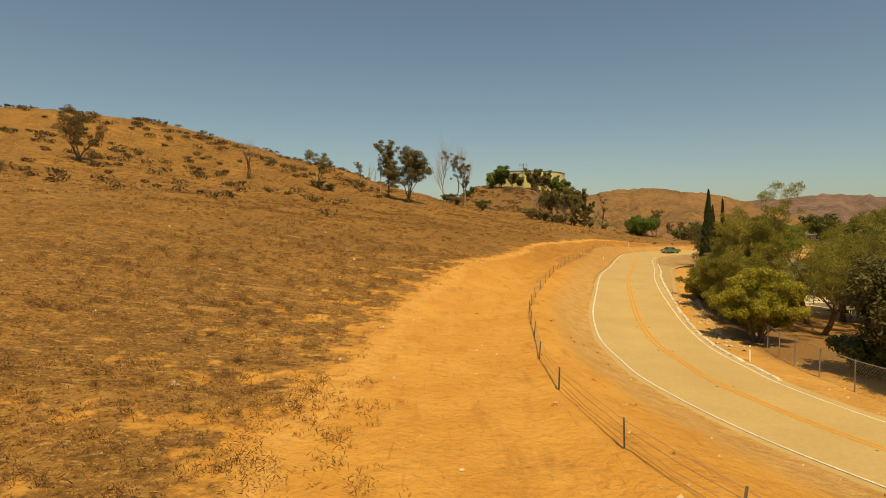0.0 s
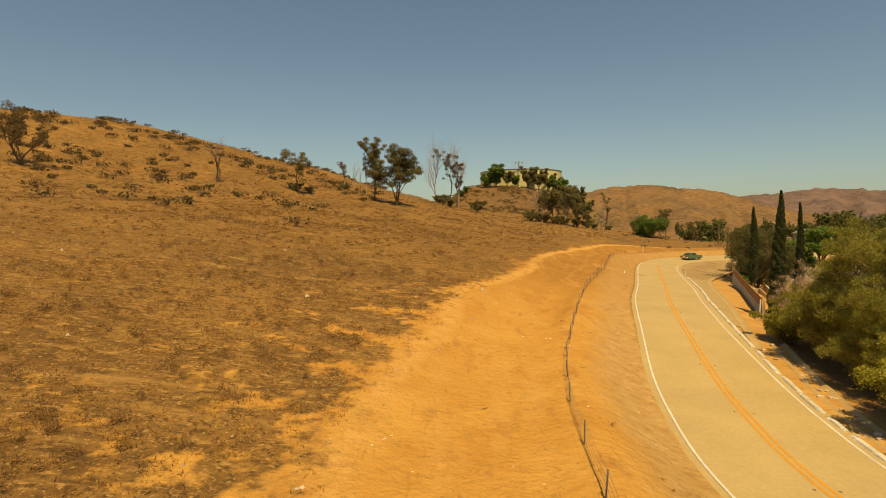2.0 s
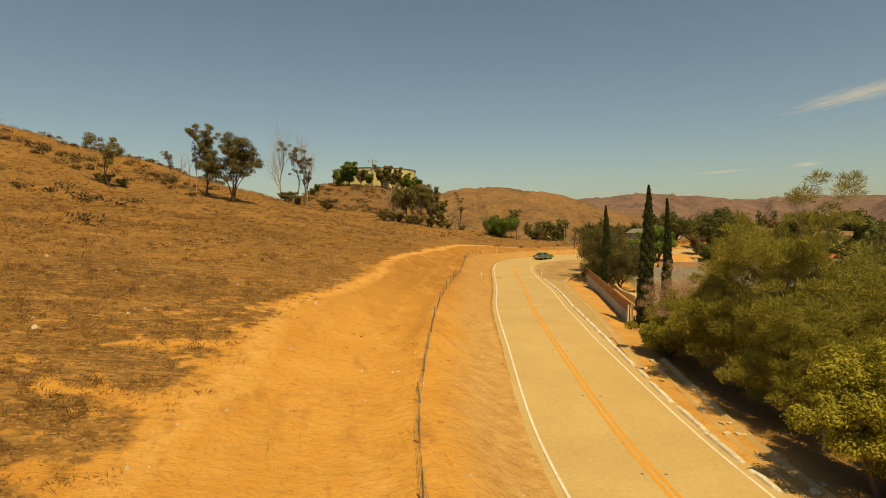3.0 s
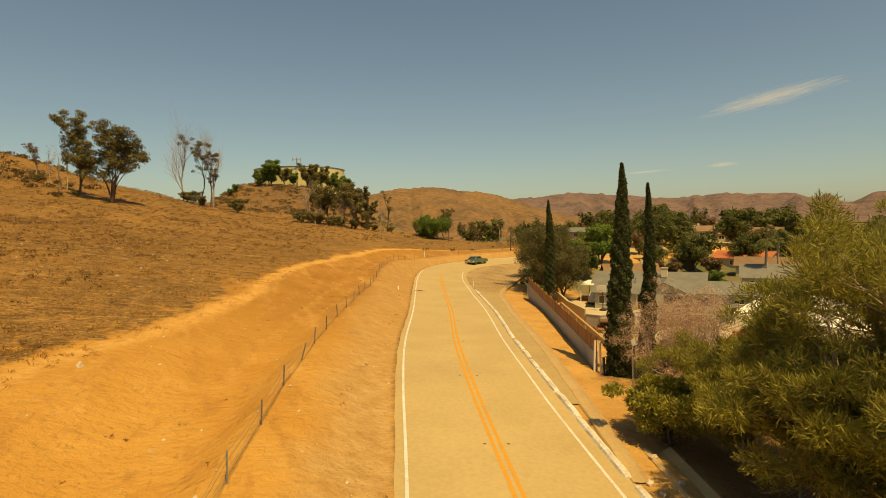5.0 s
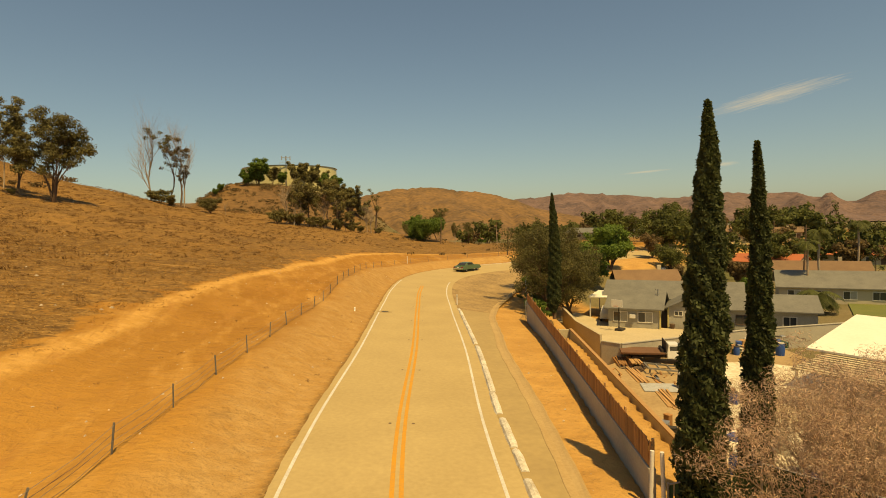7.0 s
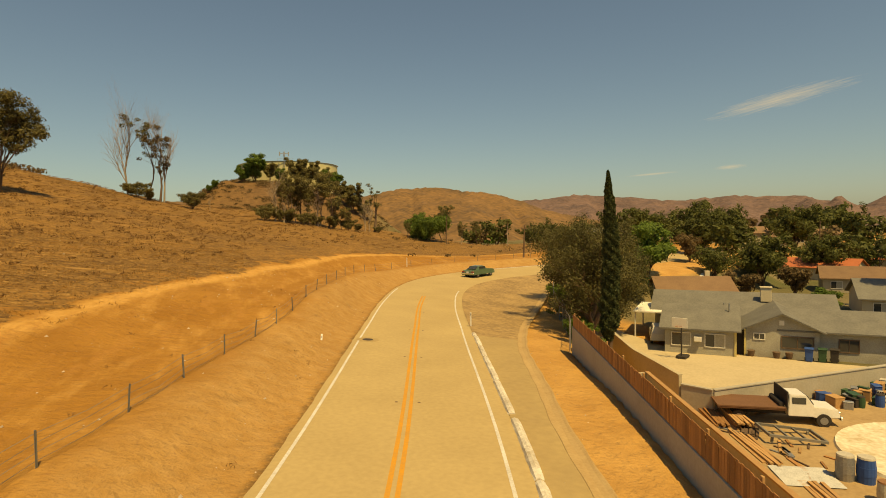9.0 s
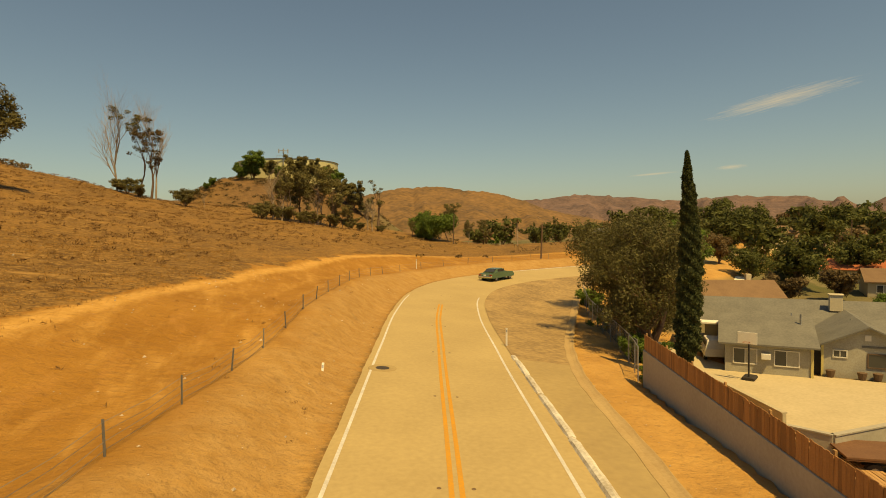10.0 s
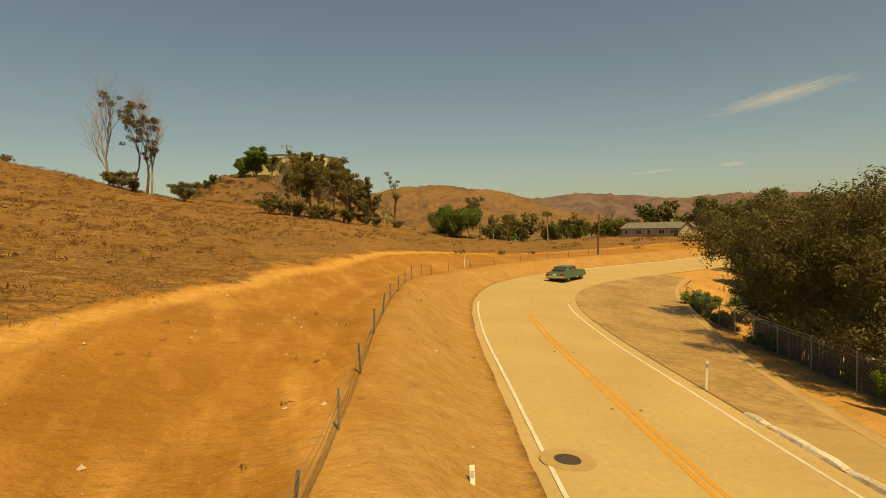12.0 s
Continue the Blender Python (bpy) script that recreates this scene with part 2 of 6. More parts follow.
def height(x, y):
    return float(heights([x], [y])[0][0])


# ---- mesh helpers ----
def mesh_of(name, verts, faces, mat, smoothed=False):
    me = bpy.data.meshes.new(name)
    me.from_pydata([tuple(v) for v in verts], [], [tuple(f) for f in faces])
    me.materials.append(mat)
    if smoothed:
        me.polygons.foreach_set("use_smooth", [True] * len(me.polygons))
    me.update()
    return me


def quads_mesh(name, corners, mat):
    """A mesh of loose quads from an array of n x 4 x 3 corners."""
    c = np.asarray(corners, float).reshape(-1, 3)
    n = len(c) // 4
    me = bpy.data.meshes.new(name)
    me.vertices.add(len(c))
    me.vertices.foreach_set("co", c.ravel())
    me.loops.add(len(c))
    me.loops.foreach_set("vertex_index", np.arange(len(c)))
    me.polygons.add(n)
    me.polygons.foreach_set("loop_start", np.arange(0, len(c), 4))
    me.materials.append(mat)
    me.update()
    me.validate()
    return me


def put(name, me, parent=None, label=""):
    ob = new(name, me)
    if parent:
        ob.parent = parent
    return tagged(ob, label)


def part(name, bm, mat, parent, label=""):
    me = bpy.data.meshes.new(name)
    bm.to_mesh(me)
    bm.free()
    me.materials.append(mat)
    return put(name, me, parent, label)


def boxes(*specs, bevel=0.0):
    """A bmesh of boxes (cx, cy, cz, sx, sy, sz[, rz degrees]), edges bevelled."""
    bm = bmesh.new()
    for s in specs:
        m = pose(s[0], s[1], s[2], 0, 0, s[6] if len(s) > 6 else 0) @ Matrix.Diagonal((s[3], s[4], s[5], 1))
        bmesh.ops.create_cube(bm, size=1, matrix=m)
    if bevel:
        bmesh.ops.bevel(bm, geom=bm.edges[:], offset=bevel, segments=1, affect="EDGES")
    return bm


def rod(bm, a, b, r, r2=None, sides=6):
    """Adds a round bar from a to b."""
    a, b = Vector(a), Vector(b)
    v = b - a
    q = v.to_track_quat("Z", "Y").to_matrix().to_4x4()
    bmesh.ops.create_cone(bm, cap_ends=True, segments=sides, radius1=r, radius2=r if r2 is None else r2, depth=v.length,
                          matrix=Matrix.Translation((a + b) / 2) @ q)
    return bm


def thing(name, m, label, category, group="", kind=""):
    ob = new(name)
    ob.matrix_basis = m
    ob.empty_display_size = 0.2
    return tagged(ob, label, category, group, kind)


# ---- ground ----
def steps(lo, hi, inner, grow=1.16):
    """Grid lines: fine between the inner bounds, wider and wider outside."""
    a, b, fine = inner
    mid = list(np.arange(a, b, fine))
    left, right, h = [], [], fine
    v = a
    while v > lo:
        h *= grow
        v -= h
        left.append(v)
    v, h = mid[-1], fine
    while v < hi:
        h *= grow
        v += h
        right.append(v)
    return np.array(left[::-1] + mid + right)


def build_ground():
    xs, ys = steps(-3200, 4200, (-22, 52, 0.45), 1.07), steps(-700, 4600, (2, 136, 0.5), 1.06)
    gx, gy = np.meshgrid(xs, ys)
    z, s, d = heights(gx, gy)
    x, y = gx.ravel(), gy.ravel()
    nx, ny = len(xs), len(ys)
    k = np.arange(nx * ny).reshape(ny, nx)
    f = np.stack([k[:-1, :-1], k[:-1, 1:], k[1:, 1:], k[1:, :-1]], -1).reshape(-1, 4)
    me = bpy.data.meshes.new("ground")
    me.vertices.add(len(x))
    me.vertices.foreach_set("co", np.stack([x, y, z], 1).ravel())
    me.loops.add(f.size)
    me.loops.foreach_set("vertex_index", f.ravel())
    me.polygons.add(len(f))
    me.polygons.foreach_set("loop_start", np.arange(0, f.size, 4))
    me.polygons.foreach_set("use_smooth", np.ones(len(f), bool))
    me.update()
    me.validate()
    # what covers the ground: bare dirt, pale gravel, yard earth
    wob = 1.1 * waves(x, y, 9, 21) + 0.6 * waves(x, y, 3, 22)
    edge = 16.2 + 1.4 * np.exp(-((y - 60) / 9) ** 2) + 1.2 * np.exp(-((y - 96) / 8) ** 2) + 5.5 * smooth(-y, -27, -6) - 0.9 * smooth(y, 104, 112) + 5.0 * smooth(s, along_at(118), along_at(118) + 24)
    dirt = smooth(d, 3, 4) * (1 - smooth(d + 0.6 * wob, edge - 1.0 - 1.5 * (y < 60), edge + 0.8 + 2.4 * (1 - smooth(y, 45, 72))))
    scar = np.exp(-(((x - 11) * 0.5 + (y - 84) * 0.15 + wob * 0.3) / 0.8) ** 2) * smooth(y, 79, 82) * (1 - smooth(y, 86, 90))
    loop_track = np.exp(-((np.hypot((x + 1) / 1.9, y - 47) - 3.6 + 0.2 * wob) / 0.45) ** 2) * smooth(x, -7, -4)
    near = 1 - smooth(y, 45, 72)
    bare = (0.62 + 0.1 * near) * np.exp(-np.clip(d - edge, 0, 99) / (7 + 9 * near)) * (d > edge - 1) * smooth(waves(x, y, 5, 71) + 0.8 * waves(x, y, 1.7, 72), -0.5, 0.9)
    dirt = np.clip(np.maximum(dirt, bare) + 0.8 * scar + 0.55 * loop_track, 0, 1)
    gravel = smooth(d, HALF, HALF + 0.6) * (1 - smooth(d + 0.4 * wob - 1.2 * smooth(y, 60, 85), 4.6, 7.4)) * (0.62 + 0.38 * (1 - smooth(y, 45, 80)))
    side = smooth(-d, HALF - 0.5, HALF + 0.5) * (1 - smooth(-d, 60, 160))
    col = me.color_attributes.new("cover", "FLOAT_COLOR", "POINT")
    col.data.foreach_set("color", np.stack([dirt, gravel, side, np.ones_like(x)], 1).ravel())
    wear = 0
    for at, wide, amount in ((8.9, 0.5, 0.3), (10.6, 0.45, 0.4), (12.6, 0.6, 0.25), (edge - 1.0, 0.8, 1.0)):
        wear = wear + amount * np.exp(-((d + 0.5 * waves(x, y, 26, 51) + 0.15 * wob - at) / wide) ** 2)
    # dark damp patches on the bank
    dark_soil_shade = smooth(waves(x, y, 5, 61) + 0.7 * waves(x, y, 2, 62), 0.75, 1.5) * smooth(d, 3.6, 4.4) * (1 - smooth(d, 6.0, 7.5))
    # brown leaf litter under the pines, darkened to include the trees' shade
    dark_soil_shade = 0.5 * dark_soil_shade + 0.8 * smooth(-d, 5.4, 7.0) * (1 - smooth(-d, 13, 18)) * smooth(y, 27, 33) * (1 - smooth(y, 50, 57))
    # dark brown soil of the knoll
    dark_soil_shade = np.maximum(dark_soil_shade, 1.1 * np.exp(-((x - 46) / 46) ** 2 - ((y - 345) / 48) ** 2) * smooth(y - 0.6 * x, 215, 250))
    valley = smooth(-d, 22, 34) * smooth(y + x * 0.2, 52, 70) + smooth(d, 120, 200) * smooth(x, 60, 120)
    valley = np.maximum(valley, smooth(-z, 1.0, 2.5) * smooth(x, 60, 66) * (d < -6))
    extra = me.color_attributes.new("wear", "FLOAT_COLOR", "POINT")
    extra.data.foreach_set("color", np.stack([np.clip(wear, 0, 1), smooth(y, 50, 88), dark_soil_shade, np.clip(valley, 0, 1)], 1).ravel())
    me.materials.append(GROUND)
    return tagged(new("ground", me), "dry grassy hillside with bare orange dirt track", "ground", kind="structure")


def ground_material():
    m = bpy.data.materials.new("dry_ground")
    m.use_nodes = True
    n, l = m.node_tree.nodes, m.node_tree.links
    b = n["Principled BSDF"]
    b.inputs["Roughness"].default_value, b.inputs["Specular IOR Level"].default_value = 0.95, 0.15
    where = n.new("ShaderNodeTexCoord").outputs["Object"]
    cover = n.new("ShaderNodeVertexColor")
    cover.layer_name = "cover"
    split = n.new("ShaderNodeSeparateColor")
    l.new(cover.outputs["Color"], split.inputs[0])
    wear = n.new("ShaderNodeVertexColor")
    wear.layer_name = "wear"
    worn = n.new("ShaderNodeSeparateColor")
    l.new(wear.outputs["Color"], worn.inputs[0])

    def noise_of(scale, detail=6.0, stretch=None):
        t = n.new("ShaderNodeTexNoise")
        t.inputs["Scale"].default_value, t.inputs["Detail"].default_value = scale, detail
        t.inputs["Roughness"].default_value = 0.62
        if stretch:
            mp = n.new("ShaderNodeMapping")
            mp.inputs["Scale"].default_value, mp.inputs["Rotation"].default_value = stretch, (0, 0, radians(-20))
            l.new(where, mp.inputs["Vector"])
            l.new(mp.outputs[0], t.inputs["Vector"])
        else:
            l.new(where, t.inputs["Vector"])
        return t.outputs["Fac"]

    def ragged(fac, grain, amount):
        """A cover's weight with its edge broken up by grain."""
        t = n.new("ShaderNodeMath")
        t.operation = "MULTIPLY_ADD"
        t.inputs[1].default_value = amount
        l.new(grain, t.inputs[0])
        l.new(fac, t.inputs[2])
        t2 = n.new("ShaderNodeMath")
        t2.operation = "SUBTRACT"
        t2.inputs[1].default_value = amount * 0.5
        l.new(t.outputs[0], t2.inputs[0])
        return t2.outputs[0]

    def mixed(a, c, fac, lo=0.35, hi=0.65):
        r = n.new("ShaderNodeMapRange")
        r.inputs["From Min"].default_value, r.inputs["From Max"].default_value = lo, hi
        l.new(fac, r.inputs["Value"])
        x = n.new("ShaderNodeMix")
        x.data_type = "RGBA"
        l.new(r.outputs[0], x.inputs["Factor"])
        for key, v in (("A", a), ("B", c)):
            if isinstance(v, tuple):
                x.inputs[key].default_value = (*v, 1)
            else:
                l.new(v, x.inputs[key])
        return x.outputs["Result"]

    grass = mixed((0.245, 0.124, 0.038), (0.135, 0.070, 0.025), noise_of(0.1), 0.4, 0.62)
    grass = mixed(grass, (0.29, 0.155, 0.051), noise_of(0.9, 8.0), 0.45, 0.72)
    grass = mixed(grass, (0.098, 0.053, 0.021), noise_of(4.0, 8.0), 0.51, 0.62)
    grass = mixed(grass, (0.40, 0.235, 0.085), noise_of(7.0, 6.0), 0.55, 0.66)
    grass = mixed(grass, (0.110, 0.058, 0.022), noise_of(1.3, 7.0, (0.5, 1.2, 1.0)), 0.53, 0.66)
    grass = mixed(grass, (0.38, 0.215, 0.075), noise_of(2.2, 6.0, (0.6, 1.3, 1.0)), 0.57, 0.67)
    grass = mixed(grass, (0.36, 0.200, 0.070), noise_of(0.22, 4.0, (0.4, 2.2, 1.0)), 0.60, 0.72)
    dirt = mixed((0.54, 0.285, 0.078), (0.46, 0.22, 0.054), noise_of(0.25))
    brown = mixed((0.36, 0.170, 0.042), (0.29, 0.130, 0.030), noise_of(0.3))
    dirt = mixed(dirt, brown, worn.outputs[1], 0.0, 1.0)
    pale = mixed((0.58, 0.32, 0.105), (0.48, 0.25, 0.07), noise_of(1.2, 6.0))
    dirt = mixed(dirt, pale, noise_of(0.5, 7.0, (1.0, 0.22, 1.0)), 0.52, 0.78)
    streak = noise_of(2.6, 8.0, (1.0, 0.12, 1.0))
    dirt = mixed(dirt, pale, ragged(worn.outputs[0], streak, 1.0), 0.2, 0.9)
    dirt = mixed(dirt, (0.30, 0.14, 0.04), noise_of(5.5, 6.0, (1.0, 0.09, 1.0)), 0.6, 0.8)
    dirt = mixed(dirt, (0.31, 0.138, 0.040), noise_of(3.2, 9.0), 0.59, 0.78)
    dirt = mixed(dirt, (0.38, 0.178, 0.050), noise_of(1.1, 9.0, (1.0, 0.3, 1.0)), 0.55, 0.72)
    dirt = mixed(dirt, (0.60, 0.37, 0.17), noise_of(18.0, 3.0), 0.64, 0.8)
    gravel = mixed((0.49, 0.305, 0.13), (0.39, 0.22, 0.08), noise_of(1.4, 8.0))
    gravel = mixed(gravel, (0.22, 0.14, 0.075), noise_of(9.0, 4.0), 0.56, 0.76)
    earth = mixed((0.53, 0.30, 0.105), (0.42, 0.225, 0.076), noise_of(0.5, 7.0))
    earth = mixed(earth, (0.27, 0.15, 0.06), noise_of(5.0, 6.0), 0.56, 0.8)
    town = mixed((0.20, 0.15, 0.08), (0.085, 0.09, 0.035), noise_of(0.03, 6.0))
    town = mixed(town, (0.30, 0.22, 0.13), noise_of(0.08, 5.0), 0.55, 0.75)
    out = mixed(grass, dirt, ragged(split.outputs[0], noise_of(1.6, 9.0), 1.3), 0.36, 0.64)
    out = mixed(out, gravel, split.outputs[1], 0.1, 0.9)
    out = mixed(out, earth, split.outputs[2], 0.3, 0.7)
    # dark soil and litter colour, with shade under the pines painted in
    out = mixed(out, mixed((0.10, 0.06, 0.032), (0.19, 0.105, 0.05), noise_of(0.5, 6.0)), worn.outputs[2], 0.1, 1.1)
    out = mixed(out, town, wear.outputs["Alpha"], 0.2, 0.8)
    l.new(out, b.inputs["Base Color"])
    first, second = n.new("ShaderNodeBump"), n.new("ShaderNodeBump")
    first.inputs["Strength"].default_value, first.inputs["Distance"].default_value = 1.0, 0.22
    second.inputs["Strength"].default_value, second.inputs["Distance"].default_value = 0.5, 0.03
    l.new(noise_of(2.2, 8.0), first.inputs["Height"])
    l.new(noise_of(14.0, 5.0), second.inputs["Height"])
    l.new(first.outputs[0], second.inputs["Normal"])
    l.new(second.outputs[0], b.inputs["Normal"])
    return m


GROUND = ground_material()
ground = build_ground()


# ---- the road ----
def ribbon(name, s0, s1, d0, d1, lift, mat, step=0.8, across=1, jitter=0.0, level=None):
    """A strip along the road between two offsets from its centre, laid on the road's height plus lift."""
    s = np.linspace(s0, s1, max(2, int((s1 - s0) / step) + 1))
    verts, faces = [], []
    for i, q in enumerate(s):
        for j in range(across + 1):
            d = d0 + (d1 - d0) * j / across
            if jitter and j in (0, across):
                d += jitter * (math.sin(q * 1.3 + j * 9) + math.sin(q * 3.1 + j) * 0.6)
            x, y = on_road(q, d)
            d = d * (1 + 0.1 * (1 - float(smooth(y[0], 40, 58))))
            x, y = on_road(q, d)
            z = crown(x, y, np.array([d]))[0] if level is None else level
            verts.append((x[0], y[0], z + lift))
    w = across + 1
    for i in range(len(s) - 1):
        for j in range(across):
            a = i * w + j
            faces.append((a, a + w, a + w + 1, a + 1))
    return mesh_of(name, verts, faces, mat, True)


S0, S1 = along_at(-30), ALONG[-1] - 80
road_mesh = ribbon("road", S0, S1, HALF + 0.55, -HALF - 0.55, 0.012, ASPHALT, across=10, jitter=0.03)
for i, v in enumerate(road_mesh.vertices):
    if i % 11 in (0, 10):
        v.co.z -= 0.09 if i % 11 == 0 else 0.02
road = tagged(new("road", road_mesh),
              "worn two-lane asphalt road dusted with dirt", "road", kind="structure")
bend = along_at(112)
for a in (0.05, -0.20):
    put("centre_line", ribbon("centre_line", S0, bend, a + 0.065, a - 0.065, 0.017, YELLOW_PAINT), road, "faded double yellow line")
put("edge_line", ribbon("edge_line", S0, bend + 4, HALF - 0.06, HALF - 0.165, 0.017, WHITE_PAINT), road, "worn white line")
put("edge_line", ribbon("edge_line", S0, bend + 6, -HALF + 0.165, -HALF + 0.06, 0.017, WHITE_PAINT), road, "worn white line")
put("edge_line", ribbon("edge_line", bend + 26, S1, HALF - 0.06, HALF - 0.3, 0.017, WHITE_PAINT), road, "worn white line")



# ---- plants ----
def tubes(segments, sides=5):
    """Vertices and faces of tapered bars (a, b, ra, rb)."""
    verts, faces = [], []
    ring = [(math.cos(6.2832 * k / sides), math.sin(6.2832 * k / sides)) for k in range(sides)]
    for a, b, ra, rb in segments:
        w = np.array(b) - np.array(a)
        w = w / (np.linalg.norm(w) + 1e-9)
        u = np.cross(w, (0.31, 0.95, 0.1) if abs(w[1]) < 0.9 else (1, 0, 0))
        u /= np.linalg.norm(u)
        v = np.cross(w, u)
        i = len(verts)
        for p, r in ((a, ra), (b, rb)):
            verts += [tuple(np.array(p) + r * (c * u + s * v)) for c, s in ring]
        faces += [(i + k, i + (k + 1) % sides, i + sides + (k + 1) % sides, i + sides + k) for k in range(sides)]
    return verts, faces


def limbs(r, h, radius, levels, forks, lean=0.35, first=0.3, ratio=0.62, rise=0.35, bend=0.18, stems=1, droop=0.0):
    """A branching skeleton: segments for tubes() and the ends of the last branches with their directions."""
    segments, tips = [], []

    def grow(p, w, length, rad, level):
        n = 4 if level == 0 else 3
        for k in range(n):
            q = p + w * length / n
            segments.append((p, q, rad * (1 - 0.55 * k / n), rad * (1 - 0.55 * (k + 1) / n)))
            here = (k + 1) / n
            if level < levels and (level > 0 or here >= first):
                for _ in range(forks if k == n - 1 else max(1, forks - 1)):
                    a, t = r.uniform(0, 6.283), lean * r.uniform(0.7, 1.4)
                    side = np.array((math.cos(a), math.sin(a), 0))
                    side -= w * side.dot(w)
                    side /= np.linalg.norm(side) + 1e-9
                    way = w * math.cos(t) + side * math.sin(t) + np.array((0, 0, rise * r.uniform(0.2, 0.8) - droop * level * 0.2))
                    grow(q, way / np.linalg.norm(way), length * ratio * r.uniform(0.75, 1.2), rad * (1 - 0.55 * here) * 0.62, level + 1)
            if level == levels and k > 0:
                tips.append((q, w))
            p = q
            w = w + np.array((r.normal(0, bend), r.normal(0, bend), r.normal(0, bend * 0.5)))
            w = w / np.linalg.norm(w)

    for k in range(stems):
        a = 6.283 * k / stems + r.uniform(0, 1)
        out = np.array((math.cos(a) * 0.22, math.sin(a) * 0.22, 1.0)) if stems > 1 else np.array((r.normal(0, 0.05), r.normal(0, 0.05), 1.0))
        base = np.array((math.cos(a) * 0.05, math.sin(a) * 0.05, -0.4)) if stems > 1 else np.array((0, 0, -0.4))
        grow(base, out / np.linalg.norm(out), h, radius, 0)
    return segments, tips


def blades(r, centres, size, aspect=2.2, up=0.0, spread=1.0):
    """Loose leaf quads at the centres, turned at random (up: how much they point upward)."""
    c = np.asarray(centres, float)
    n = len(c)
    a = r.normal(size=(n, 3)) * spread
    a[:, 2] += up
    a /= np.linalg.norm(a, axis=1, keepdims=True)
    b = np.cross(a, r.normal(size=(n, 3)))
    b /= np.linalg.norm(b, axis=1, keepdims=True)
    s = size * r.uniform(0.6, 1.35, (n, 1))
    a, b = a * s, b * s / aspect
    return np.stack([c - a * 0.5, c + b * 0.5 - a * 0.05, c + a * 0.5, c - b * 0.5 - a * 0.05], 1)


def tufts(r, tips, per_tip, cluster, size, aspect, up, hang):
    """Leaves gathered in separate rounded tufts round the branch ends, facing outward."""
    centres, radii = [], []
    for k in r.permutation(len(tips)):
        if all(np.linalg.norm((tips[k] - c) * (1, 1, 1.3)) > cluster * 1.15 for c in centres):
            centres.append(tips[k])
            radii.append(cluster * r.uniform(0.7, 1.35))
    centres, radii = np.array(centres), np.array(radii)
    share = radii ** 2 / (radii ** 2).sum()
    i = np.repeat(np.arange(len(radii)), np.maximum(6, (share * per_tip * len(tips)).astype(int)))
    n = len(i)
    out = r.normal(size=(n, 3))
    out[:, 2] += 0.25
    out /= np.linalg.norm(out, axis=1, keepdims=True)
    reach = radii[i] * r.uniform(0.1, 1.12, n) ** 0.45 * (1 + 0.25 * np.sin(out[:, 0] * 5 + i) * np.sin(out[:, 1] * 4 + 2 * i))
    c = centres[i] + out * reach[:, None] * np.array((1.0, 1.0, 0.72))
    if hang:
        c[:, 2] -= np.abs(r.normal(size=n)) * hang * 0.7
    face = out * 0.9 + r.normal(size=(n, 3)) * 0.45 + np.array((0, 0, 0.35))
    if up:
        face = face * 0.3 + r.normal(size=(n, 3))
    a = np.cross(face, r.normal(size=(n, 3)))
    if up:
        a = out * 0.9 + r.normal(size=(n, 3)) * 0.5 + np.array((0, 0, up * 0.5))
    a /= np.linalg.norm(a, axis=1, keepdims=True)
    b = np.cross(face, a)
    b /= np.linalg.norm(b, axis=1, keepdims=True)
    s = size * r.uniform(0.6, 1.35, (n, 1))
    a, b = a * s, b * s / aspect
    return np.stack([c - a * 0.5, c + b * 0.5 - a * 0.05, c + a * 0.5, c - b * 0.5 - a * 0.05], 1)


def scale_to(segments, tips, h, width):
    """Fits a skeleton to a height and a crown width."""
    pts = np.array([t[0] for t in tips])
    kz = h / max(pts[:, 2].max(), 0.1)
    mid = pts[:, :2].mean(0)
    kr = width / 2 / max(np.percentile(np.hypot(pts[:, 0] - mid[0], pts[:, 1] - mid[1]), 92), 0.1)

    def f(p):
        t = min(1, max(0, p[2] * kz / h * 3))
        return np.array(((p[0] - mid[0] * t) * kr, (p[1] - mid[1] * t) * kr, p[2] * (kz if p[2] > 0 else 1)))
    return [(f(a), f(b), ra, rb) for a, b, ra, rb in segments], [(f(p), w) for p, w in tips]


def make_tree(name, seed, h, width, radius, label, bark, leaf, per_tip=14, cluster=0.5, size=0.22, levels=3, forks=3, keep=1.0, aspect=2.2,
              up=0.0, hang=0.0, category="tree", group="", sides=5, **shape):
    """A tree with trunk and limbs in one part and its leaves in another."""
    r = np.random.RandomState(seed)
    trunk_share = shape.pop("trunk", 0.45)
    segments, tips = limbs(r, h * trunk_share, radius, levels, forks, **shape)
    segments, tips = scale_to(segments, tips, h - cluster * 0.6, width - cluster)
    ob = thing(name, Matrix(), label, category, group)
    v, f = tubes(segments, sides)
    put("trunk", mesh_of(name + "_trunk", v, f, bark, True), ob)
    tips = [t for t in tips if r.rand() < keep]
    if leaf and tips:
        put("crown", quads_mesh(name + "_crown", tufts(r, np.array([t[0] for t in tips]), per_tip, cluster, size, aspect, up, hang), leaf), ob)
    return ob


